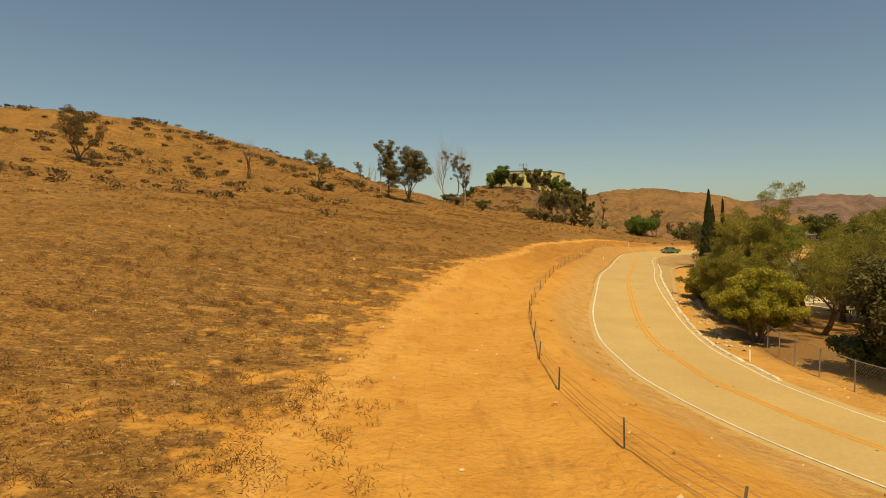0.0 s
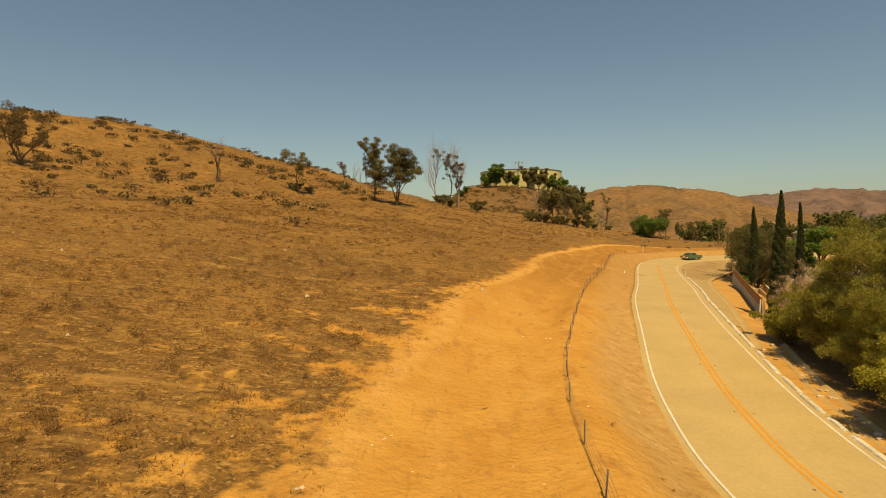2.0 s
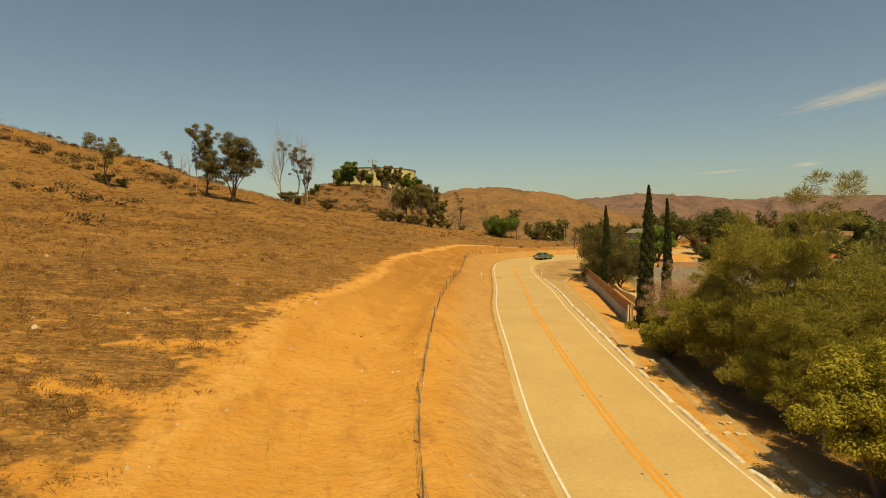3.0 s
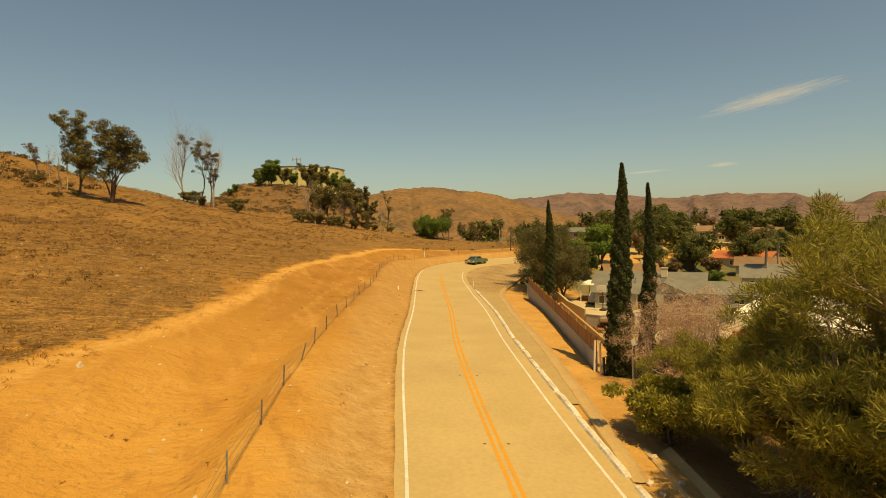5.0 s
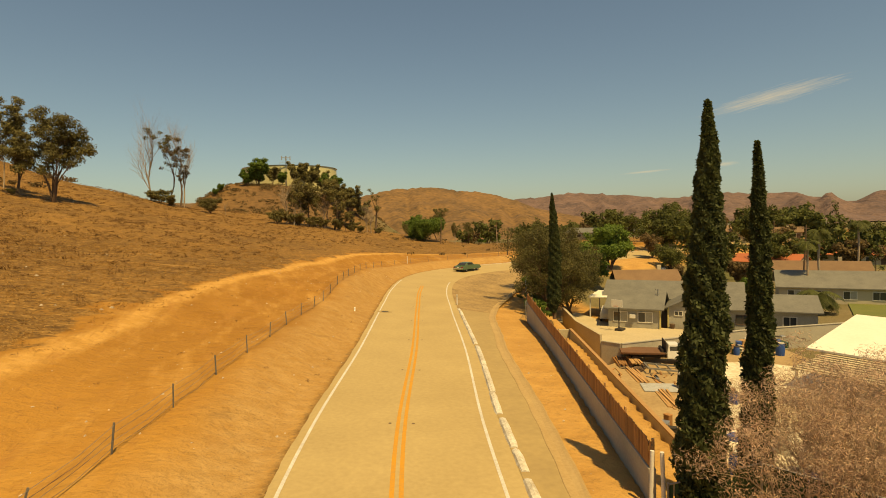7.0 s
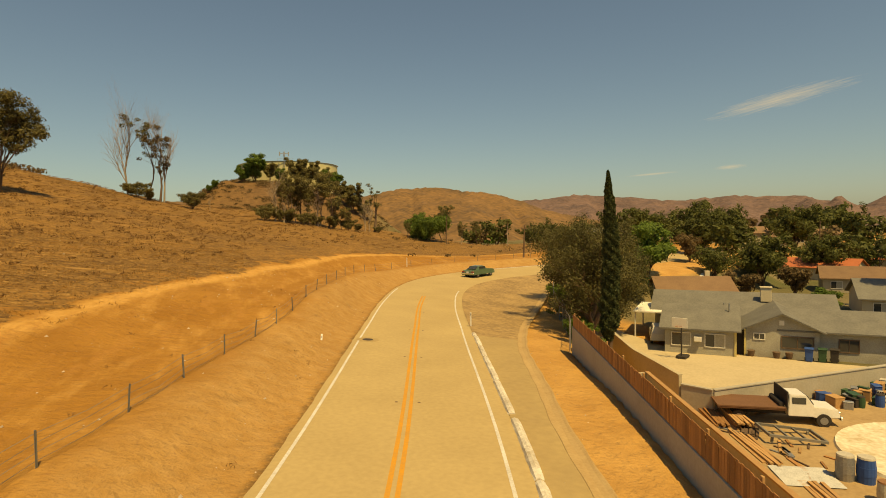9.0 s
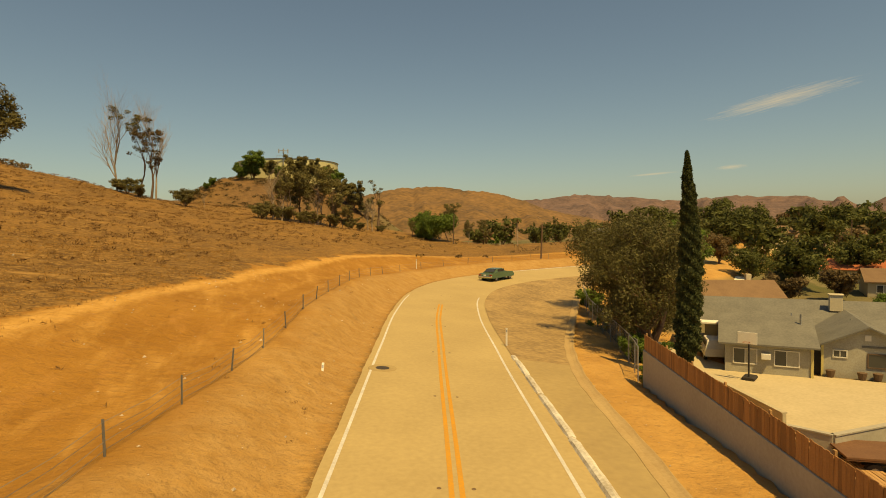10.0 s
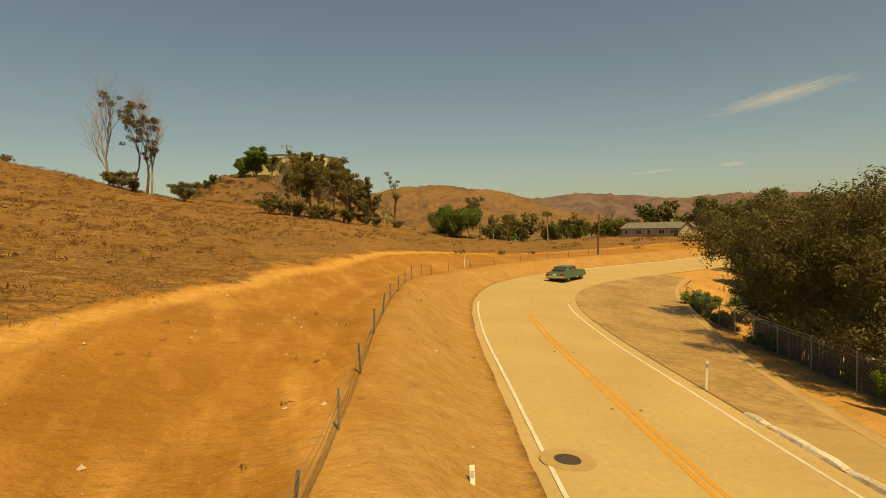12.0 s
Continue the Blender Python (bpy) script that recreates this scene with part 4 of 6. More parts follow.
x, y, z = scatter(r, 20000, -95, 75, 60, 235, lambda x, y, d: (d > 18 + 14 * r.rand(len(x))) & (waves(x, y, 16, 47) + r.normal(0, 0.7, len(x)) > 0.0) & (r.rand(len(x)) < (1 - smooth(x, 10, 75)) * smooth(y, 60, 105)))
clumps("slope_weeds", r, x, y, z, 14, 0.3, 0.3, 4, 0.5, DARK_WEED, "brown dry weeds over the far slope", "weeds", tall=0.2)
x, y, z = scatter(r, 1700, -190, -20, 95, 280, lambda x, y, d: waves(x, y, 45, 41) + r.normal(0, 0.5, len(x)) + 0.004 * (y - 150) - 0.003 * x > 0.45)
clumps("hill_brush", r, x, y, z, 46, 0.8, 0.7, 2.0, 0.2, SAGE, "dark sage brush scattered over the upper hill", "brush", tall=0.9)
x, y, z = scatter(r, 2800, 0, 100, 265, 385, lambda x, y, d: waves(x, y, 25, 43) + r.normal(0, 0.6, len(x)) > 0.1)
clumps("knoll_brush", r, x, y, z, 40, 0.8, 0.6, 2.0, 0.2, SAGE, "grey-brown brush covering the knoll", "brush", tall=0.7)
x, y, z = scatter(r, 700, 42, 130, 140, 260, lambda x, y, d: (d > 14) & (waves(x, y, 15, 44) > 0.4))
clumps("field_brush", r, x, y, z, 30, 0.5, 0.4, 2.5, 0.3, SAGE, "dry brush in the field beyond the bend", "brush", tall=0.5)
x, y, z = scatter(r, 2600, 2, 34, 8, 118, lambda x, y, d: (d > 3.6) & (d < 16) & (waves(x, y, 6, 45) + r.normal(0, 0.6, len(x)) > 1.0))
clumps("track_weeds", r, x, y, z, 9, 0.08, 0.14, 6, 0.6, DARK_WEED, "small dry weeds on the bare dirt", "weeds", tall=0.05)
x, y, z = scatter(r, 4200, -8, 44, 5, 118, lambda x, y, d: (np.abs(d) > 3.5) & (d < 17) & (d > -8.5) & (r.rand(len(x)) < 0.5))
verts, faces = [], []
for px, py, pz in zip(x, y, z):
    s = 0.02 + 0.055 * r.rand() ** 3
    i = len(verts)
    q = r.uniform(0.6, 1.4, 6) * s
    verts += [(px + q[0], py, pz), (px, py + q[1], pz), (px - q[2], py, pz), (px, py - q[3], pz), (px + 0.3 * s, py, pz + q[4]), (px, py, pz - 0.05)]
    faces += [(i, i + 1, i + 4), (i + 1, i + 2, i + 4), (i + 2, i + 3, i + 4), (i + 3, i, i + 4)]
tagged(new("stones", mesh_of("stones", verts, faces, STONE)), "small pale stones strewn over the dirt", "stones", kind="stuff")

x, y, z = scatter(r, 160, -40, 10, 12, 125, lambda x, y, d: d > 14)
verts, faces = [], []
for px, py, pz in zip(x, y, z):
    s = 0.06 + 0.16 * r.rand() ** 2
    i = len(verts)
    q = r.uniform(0.6, 1.4, 6) * s
    verts += [(px + q[0], py, pz - 0.03), (px, py + q[1], pz - 0.03), (px - q[2], py, pz - 0.03), (px, py - q[3], pz - 0.03), (px + 0.3 * s, py, pz + 0.7 * q[4]), (px - 0.2 * s, py + 0.2 * s, pz + 0.6 * q[5])]
    faces += [(i, i + 1, i + 4), (i + 1, i + 5, i + 4), (i + 1, i + 2, i + 5), (i + 2, i + 3, i + 5), (i + 3, i + 4, i + 5), (i + 3, i, i + 4)]
tagged(new("hill_stones", mesh_of("hill_stones", verts, faces, STONE)), "pale stones lying in the dry grass", "stones", kind="stuff")



# ---- distance ----
def ridge(name, knots, eye, far, deep, mat, label, rough, seed, foot=-6.0):
    """A range of hills: knots of (azimuth, elevation) give its skyline at the given distance."""
    k = np.array(knots, float)
    n, rows = 260, 34
    az = np.linspace(k[0, 0], k[-1, 0], n)
    el = np.interp(az, k[:, 0], k[:, 1])
    el = np.convolve(np.pad(el, 4, "edge"), np.ones(9) / 9, "valid")
    verts = []
    for j in range(rows):
        t = j / (rows - 1)
        dist = far - deep * (1 - t) if t < 0.86 else far + deep * (t - 0.86)
        up = (t / 0.86) ** 1.5 if t < 0.86 else 1 - (t - 0.86) * 3.2
        for a, e in zip(az, el):
            x, y = eye[0] + dist * math.sin(radians(a)), eye[1] + dist * math.cos(radians(a))
            top = eye[2] + far * math.tan(radians(e))
            gully = rough * (noise.fractal((x / deep * 5 + seed, y / deep * 5, 0), 1.0, 2.1, 5)) * (0.25 + 0.9 * math.sin(3.14 * min(1, t / 0.9)))
            spur = rough * 0.3 * math.sin(a * 1.7 + 2 * math.sin(a * 0.7) + 3 * t) * math.sin(3.14 * min(1, t / 0.9))
            fine = rough * 0.22 * noise.noise((a * 2.2 + seed, 0, 0)) * t
            verts.append((x, y, foot + (top - foot) * max(0, up) + gully + spur + fine))
    faces = [(j * n + i, j * n + i + 1, (j + 1) * n + i + 1, (j + 1) * n + i) for j in range(rows - 1) for i in range(n - 1)]
    return tagged(new(name, mesh_of(name, verts, faces, mat, True)), label, "hill", kind="structure")


NEAR_HILL = material("brown_hillside", (0.27, 0.145, 0.058), 0.95, tint=(0.075, 0.048, 0.025), scale=0.025, fine=0.2, bump=0.6, bump_scale=0.05, depth=4.0, amount=0.6)
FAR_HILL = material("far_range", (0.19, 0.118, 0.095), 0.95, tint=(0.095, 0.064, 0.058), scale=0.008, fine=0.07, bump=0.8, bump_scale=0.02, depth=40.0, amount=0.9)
ridge("backdrop_hills", [(-30, 1.0), (-6, 2.4), (6, 2.7), (13.5, 3.0), (15.6, 3.4), (19.4, 3.75), (24.8, 2.97), (29, 1.8), (33, 0.7), (37, 0.0)], (15, 45, 6), 850, 430, NEAR_HILL,
      "brown scrub-covered hills beyond the road", 9.0, 3)
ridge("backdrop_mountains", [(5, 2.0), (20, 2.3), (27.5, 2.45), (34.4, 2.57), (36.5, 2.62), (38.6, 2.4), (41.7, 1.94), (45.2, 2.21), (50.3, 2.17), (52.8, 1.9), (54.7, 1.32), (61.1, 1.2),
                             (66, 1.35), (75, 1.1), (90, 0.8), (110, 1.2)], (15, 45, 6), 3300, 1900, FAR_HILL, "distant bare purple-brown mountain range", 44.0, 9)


def cloud_material():
    m = bpy.data.materials.new("thin_cloud")
    m.use_nodes = True
    n, l = m.node_tree.nodes, m.node_tree.links
    glow, clear, mix = n.new("ShaderNodeEmission"), n.new("ShaderNodeBsdfTransparent"), n.new("ShaderNodeMixShader")
    glow.inputs["Color"].default_value, glow.inputs["Strength"].default_value = (1.0, 0.93, 0.84, 1), 0.62
    coord = n.new("ShaderNodeTexCoord").outputs["Object"]
    mp = n.new("ShaderNodeMapping")
    mp.inputs["Scale"].default_value = (2.2, 5.0, 1)
    l.new(coord, mp.inputs["Vector"])
    t = n.new("ShaderNodeTexNoise")
    t.inputs["Scale"].default_value, t.inputs["Detail"].default_value, t.inputs["Roughness"].default_value = 2.0, 8.0, 0.65
    l.new(mp.outputs[0], t.inputs["Vector"])
    dist = n.new("ShaderNodeVectorMath")
    dist.operation = "LENGTH"
    l.new(coord, dist.inputs[0])
    fall = n.new("ShaderNodeMapRange")
    fall.inputs["From Min"].default_value, fall.inputs["From Max"].default_value = 0.1, 1.0
    fall.inputs["To Min"].default_value, fall.inputs["To Max"].default_value = 0.30, -0.35
    l.new(dist.outputs["Value"], fall.inputs["Value"])
    add = n.new("ShaderNodeMath")
    add.operation = "ADD"
    l.new(t.outputs["Fac"], add.inputs[0])
    l.new(fall.outputs[0], add.inputs[1])
    ramp = n.new("ShaderNodeMapRange")
    ramp.inputs["From Min"].default_value, ramp.inputs["From Max"].default_value = 0.42, 0.95
    ramp.inputs["To Max"].default_value = 0.6
    l.new(add.outputs[0], ramp.inputs["Value"])
    l.new(ramp.outputs[0], mix.inputs["Fac"])
    l.new(clear.outputs[0], mix.inputs[1])
    l.new(glow.outputs[0], mix.inputs[2])
    l.new(mix.outputs[0], n["Material Output"].inputs["Surface"])
    return m


CLOUD = cloud_material()


def cloud(az, el, wide, tall, roll):
    d = 4200
    p = (d * math.sin(radians(az)), d * math.cos(radians(az)), d * math.tan(radians(el)))
    me = mesh_of("backdrop_cloud", [(-1, -1, 0), (1, -1, 0), (1, 1, 0), (-1, 1, 0)], [(0, 1, 2, 3)], CLOUD)
    ob = tagged(new("backdrop_cloud", me), "thin white wisp of high cloud", "cloud", kind="structure")
    ob.matrix_basis = look(p, (0, 0, 0), roll) @ Matrix.Diagonal((wide, tall, 1, 1))
    ob.visible_shadow = False


cloud(50.2, 10.4, 640, 85, -10)
cloud(46.5, 5.0, 150, 26, -3)
cloud(40, 4.7, 260, 14, -3)
cloud(62, 4.9, 240, 26, -4)

# ---- water tank on the knoll ----
TANK_PAINT = material("tank_paint", (0.62, 0.56, 0.30), 0.7, tint=(0.52, 0.47, 0.25), scale=0.3, fine=3, bump=0.1)
TANK_Z = 29.0
tank = thing("water_tank", pose(51, 398, TANK_Z), "large round pale yellow-green water tank on the knoll", "water tank")
bm = bmesh.new()
bmesh.ops.create_cone(bm, cap_ends=True, segments=96, radius1=27, radius2=27, depth=16, matrix=pose(0, 0, 5.2))
part("shell", bm, TANK_PAINT, tank)
bm = bmesh.new()
bmesh.ops.create_cone(bm, cap_ends=True, segments=96, radius1=27.4, radius2=1.5, depth=1.4, matrix=pose(0, 0, 13.9))
part("roof", bm, TANK_PAINT, tank)
rail = part("railing", rod(rod(bmesh.new(), (-8, -25.5, 13.2), (-8, -25.5, 14.6), 0.06), (-8, -25.5, 14.6), (0, -26.6, 14.6), 0.05), STEEL, tank)
mast = thing("antenna_mast", pose(46, 369, height(46, 369) - 0.3), "thin antenna mast with panels beside the tank", "antenna")
MAST = 47.0 - height(46, 369)
part("pole", rod(bmesh.new(), (0, 0, 0), (0, 0, MAST), 0.24, 0.18, 8), STEEL, mast)
part("crossbar", boxes((0, 0, MAST - 1.0, 5.0, 0.25, 0.3), (0, 0, MAST - 2.4, 0.25, 3.6, 0.3)), STEEL, mast)
for k in range(4):
    a = 1.571 * k
    part("antenna_panel", boxes((math.cos(a) * 2.2, math.sin(a) * 1.7, MAST - 1.2, 0.5, 0.4, 2.0, math.degrees(a))), STEEL, mast)

# ---- along the road ----
FENCE_S = [along_at(4) + 3.68 * k for k in range(43)]
fence = thing("wire_fence", Matrix(), "sagging wire fence on weathered steel posts along the dirt track", "fence")
post_mesh = bpy.data.meshes.new("post")
bm = boxes((0, 0, 0.20, 0.05, 0.014, 1.25), (0, 0.02, 0.20, 0.014, 0.045, 1.25))
bm.to_mesh(post_mesh)
bm.free()
post_mesh.materials.append(POST_STEEL)
r = np.random.RandomState(12)
tops = []
for k, s in enumerate(FENCE_S):
    y0 = float(on_road(s, 7)[1][0])
    x, y = [float(v[0]) for v in on_road(s, float(fence_offset(y0)) + (1.2 * smooth(s, along_at(112), along_at(112) + 22)))]
    z = height(x, y)
    p = put("post", post_mesh, fence)
    p.matrix_basis = pose(x, y, z, r.normal(0, 3.0), r.normal(0, 3.5), r.uniform(0, 180))
    if k == 16:
        p.matrix_basis = pose(x, y, z, 4, 16, 20)
    tops.append((p.matrix_basis, z))
for lift in (0.16, 0.34, 0.55, 0.76):
    bm = bmesh.new()
    for (m1, z1), (m2, z2) in zip(tops, tops[1:]):
        a, b = m1 @ Vector((0, 0, lift)), m2 @ Vector((0, 0, lift))
        mid = (a + b) / 2 - Vector((0, 0, r.uniform(0.02, 0.12)))
        rod(bm, a, mid, 0.007, sides=3)
        rod(bm, mid, b, 0.007, sides=3)
    part("wire", bm, POST_STEEL, fence)

# berm pieces along the right edge of the road
def berm(s0, s1, d, worn):
    verts, faces = [], []
    n = max(2, int((s1 - s0) / 0.45))
    prof = [(-0.17, 0.0), (-0.12, 0.09), (0.0, 0.15), (0.10, 0.11), (0.16, 0.0)]
    for i in range(n + 1):
        s = s0 + (s1 - s0) * i / n
        k = 0.55 if i in (0, n) else 1.0
        for a, h in prof:
            w = 1 + worn * math.sin(s * 5.1 + a * 30)
            x, y = on_road(s, d + a * (0.7 + 0.3 * k) * w)
            verts.append((x[0], y[0], crown(x, y, np.array([d]))[0] - 0.015 + h * k * w))
    for i in range(n):
        for j in range(4):
            q = i * 5 + j
            faces.append((q, q + 1, q + 6, q + 5))
    faces += [(0, 1, 2, 3, 4), tuple(n * 5 + 4 - q for q in range(5))]
    return mesh_of("berm", verts, faces, BERM)


s, stop, r = along_at(26.5), along_at(95.6), np.random.RandomState(3)
while s < stop:
    long = r.choice((1.6, 2.8, 3.6, 4.6))
    ob = tagged(new("kerb", berm(s, min(s + long, stop + 1), -HALF - 0.62 + r.normal(0, 0.025), 0.06)), "chipped white-painted asphalt kerb along the road", "kerb", "kerb pieces beside the road", "")
    s += long + r.choice((0.08, 0.15, 0.5))

# paved apron and gutter right of the road
GUTTER = spline([(20.6, 50.2), (24.4, 60.6), (27.4, 68.6), (30.6, 77.7), (32.8, 82.9), (35.4, 89.2), (37.0, 92.6), (40.0, 98.0), (43.0, 102.6), (46.3, 107.4), (50.2, 113.0), (54.4, 118.8), (58.8, 123.8), (63.4, 127.4)], 0.7)
GUTTER_ALONG = np.concatenate([[0], np.cumsum(np.linalg.norm(np.diff(GUTTER, axis=0), axis=1))])


def apron(name, y0, y1, mat, lift, label):
    rows = GUTTER[(GUTTER[:, 1] >= y0) & (GUTTER[:, 1] <= y1)]
    s, d = beside(rows[:, 0], rows[:, 1])
    verts, faces = [], []
    for q, g in zip(s, d):
        for j in range(9):
            dd = -HALF - 0.5 + (g + HALF + 0.5) * j / 8
            x, y = on_road(q, dd)
            verts.append((x[0], y[0], crown(x, y, np.array([dd]))[0] + lift))
    for i in range(len(rows) - 1):
        for j in range(8):
            a = i * 9 + j
            faces.append((a, a + 1, a + 10, a + 9))
    return tagged(new(name, mesh_of(name, verts, faces, mat, True)), label, "pavement", kind="structure")


APRON = material("apron_asphalt", (0.40, 0.285, 0.13), 0.92, tint=(0.30, 0.21, 0.10), scale=0.5, fine=4, bump=0.3, bump_scale=40)
apron("pavement_strip", 56, 94.4, APRON, 0.012, "cracked dusty asphalt strip beside the kerb")
apron("pavement_apron", 93.6, 128, OLD_ASPHALT, 0.016, "dark worn asphalt apron inside the bend")
verts, faces = [], []
s, d = beside(GUTTER[:, 0], GUTTER[:, 1])
for k, (q, g) in enumerate(zip(s, d)):
    for off, h in ((0.12, -0.02), (0.07, 0.035), (0.0, 0.03), (-0.18, 0.0), (-0.34, 0.02), (-0.42, 0.05), (-0.52, -0.03)):
        x, y = on_road(q, g + off + 0.02 * math.sin(q * 2.1 + off * 9))
        verts.append((x[0], y[0], crown(x, y, np.array([g]))[0] + h))
    if k:
        faces += [(7 * (k - 1) + j, 7 * (k - 1) + j + 1, 7 * k + j + 1, 7 * k + j) for j in range(6)]
tagged(new("gutter", mesh_of("gutter", verts, faces, CONCRETE)), "broken concrete gutter beside the dirt strip", "gutter", kind="structure")

# rubble-lined ditch under the pines
verts, faces = [], []
ditch = spline([(17.9, 33.5), (18.8, 38.0), (20.1, 43.0), (21.7, 48.0), (23.0, 52.0)], 0.6)
s, d = beside(ditch[:, 0], ditch[:, 1])
for k, (q, g) in enumerate(zip(s, d)):
    for off, h in ((0.55, 0.02), (0.42, 0.06), (0.15, -0.06), (-0.15, -0.06), (-0.45, 0.08), (-0.6, 0.0)):
        x, y = on_road(q, g + off)
        verts.append((x[0], y[0], crown(x, y, np.array([g]))[0] + h - 0.05))
    if k:
        faces += [(6 * (k - 1) + j, 6 * (k - 1) + j + 1, 6 * k + j + 1, 6 * k + j) for j in range(5)]
tagged(new("ditch", mesh_of("ditch", verts, faces, CONCRETE)), "grey concrete drainage ditch beside the road", "ditch", kind="structure")
rubble_mesh = []
for k in range(5):
    bm = bmesh.new()
    bmesh.ops.create_icosphere(bm, subdivisions=1, radius=0.2)
    rr = random.Random(k)
    for v in bm.verts:
        v.co = Vector((v.co.x * 1.3, v.co.y, v.co.z * 0.7)) * rr.uniform(0.7, 1.25)
    me = bpy.data.meshes.new("rubble")
    bm.to_mesh(me)
    bm.free()
    me.materials.append(STONE)
    rubble_mesh.append(me)
r = np.random.RandomState(8)
for k in range(44):
    i = r.randint(len(ditch))
    g = d[i] + r.normal(0.1, 0.5)
    x, y = [float(v[0]) for v in on_road(s[i], g)]
    ob = tagged(new("rock", rubble_mesh[r.randint(5)]), "pale broken rock beside the drainage ditch", "rock", "rocks along the ditch")
    q = r.uniform(0.35, 0.95)
    ob.matrix_basis = pose(x, y, height(x, y) + 0.03, 0, 0, r.uniform(0, 360)) @ Matrix.Scale(q, 4)

# pavement markers, manhole, delineators
dot = bpy.data.meshes.new("road_marker")
bm = bmesh.new()
bmesh.ops.create_cone(bm, cap_ends=True, segments=10, radius1=0.075, radius2=0.045, depth=0.025)
bm.to_mesh(dot)
bm.free()
DARK = material("dark_rubber", (0.05, 0.042, 0.035), 0.8, scale=5, fine=30, bump=0.1)
dot.materials.append(material("marker_ceramic", (0.22, 0.13, 0.06), 0.5, tint=(0.1, 0.07, 0.04), scale=5, fine=30, bump=0.1))
for k in range(-3, 14):
    q = along_at(39.3) + 7.45 * k
    for dd in (0.34, -0.48):
        x, y = on_road(q, dd)
        ob = tagged(new("road_marker", dot), "round raised road marker beside the yellow line", "road marker", "raised markers on the centre line")
        ob.matrix_basis = pose(x[0], y[0], crown(x, y, np.array([dd]))[0] + 0.012)
mx, my = 28.0, 93.4
md = beside(mx, my)[1]
mz = crown(np.array([mx]), np.array([my]), md)[0]
manhole = thing("manhole", pose(mx, my, mz + 0.012, 0, 4.5, -20), "round iron manhole cover set in a concrete ring", "manhole")
bm = bmesh.new()
bmesh.ops.create_cone(bm, cap_ends=True, segments=32, radius1=0.62, radius2=0.61, depth=0.012, matrix=pose(0, 0, 0.004))
part("concrete_ring", bm, APRON, manhole)
bm = bmesh.new()
bmesh.ops.create_cone(bm, cap_ends=True, segments=28, radius1=0.3, radius2=0.29, depth=0.012, matrix=pose(0, 0, 0.012))
part("cover", bm, material("cast_iron", (0.12, 0.09, 0.06), 0.6, 0.5, scale=6, fine=40, bump=0.4), manhole, "rusty iron cover")
WHITE_PLASTIC = material("white_plastic", (0.72, 0.69, 0.62), 0.55, tint=(0.6, 0.56, 0.48), scale=4, fine=20, bump=0.05)


def delineator(x, y, tall, turn=0.0, tip=0.0):
    ob = thing("marker_post", pose(x, y, height(x, y) - 0.02, tip, 0, turn), "slim white plastic marker post at the roadside", "marker post", "white marker posts")
    part("post", boxes((0, 0, tall / 2, 0.10, 0.025, tall), bevel=0.008), WHITE_PLASTIC, ob)
    part("reflector", boxes((0, -0.016, tall - 0.16, 0.07, 0.008, 0.12)), STEEL, ob, "small grey reflector")
    return ob


delineator(35.95, 97.5, 1.05, -20, 4)
delineator(17.2, 30.6, 0.9, 10, -3)
delineator(42.4, 134.4, 1.2, -20)
delineator(25.3, 92.3, 0.36, -20, -28)
delineator(22.2, 40.2, 1.0, 0, 0)

# utility poles beyond the bend
def utility_pole(x, y, tall, turn):
    ob = thing("utility_pole", pose(x, y, height(x, y) - 0.3, 1.5, 2, turn), "weathered wooden utility pole", "utility pole", "wooden utility poles")
    part("pole", rod(bmesh.new(), (0, 0, 0), (0, 0, tall), 0.15, 0.1, 8), BARK, ob)
    part("crossarm", boxes((0, 0, tall - 0.5, 1.9, 0.1, 0.12), bevel=0.01), BARK, ob)


utility_pole(65.5, 145.2, 5.6, 30)
utility_pole(69, 191, 7.0, 60)
utility_pole(96, 109, 11.0, 10)
utility_pole(140, 150, 11.0, 40)

# ---- retaining wall with the wooden fence on it ----
WALL_LEN = float(np.linalg.norm(WALL_B - WALL_A))
WALL_TURN = math.degrees(math.atan2(WALL_B[1] - WALL_A[1], WALL_B[0] - WALL_A[0]))
wz = height(*(WALL_A + (WALL_B - WALL_A) * 0.5 + np.array((-1.0, 0.4)))) 
wall = thing("retaining_wall", pose(WALL_A[0], WALL_A[1], wz, 0, 0, WALL_TURN), "grey rendered retaining wall below a wooden fence", "wall", kind="structure")
part("wall_face", boxes((WALL_LEN / 2, -0.1, -1.95, WALL_LEN, 0.2, 5.5), bevel=0.012), BLOCK_WALL, wall)
wooden = thing("board_fence", pose(WALL_A[0], WALL_A[1], wz + 0.8, 0, 0, WALL_TURN), "reddish-brown vertical board fence standing on the wall", "fence")
board = bpy.data.meshes.new("board")
bm = boxes((0, 0, 0.36, 0.128, 0.02, 0.72), bevel=0.004)
bm.to_mesh(board)
bm.free()
board.materials.append(FENCE_WOOD)
r = np.random.RandomState(6)
for k in range(int(WALL_LEN / 0.134)):
    b = put("board", board, wooden)
    b.matrix_basis = pose(0.07 + 0.134 * k, -0.06, 0.0 + r.normal(0, 0.008), r.normal(0, 0.8), r.normal(0, 0.6), 0)
for h in (0.12, 0.58):
    part("rail", boxes((WALL_LEN / 2, -0.095, h, WALL_LEN, 0.045, 0.09)), RAW_WOOD, wooden)
for k in range(13):
    part("fence_post", boxes((0.1 + k * (WALL_LEN - 0.2) / 12, -0.15, 0.3, 0.09, 0.06, 0.95), bevel=0.006), RAW_WOOD, wooden)
ledge = thing("inner_wall", pose(WALL_A[0], WALL_A[1], -1.15, 0, 0, WALL_TURN), "low earth-filled ledge behind the board fence", "wall", kind="structure")
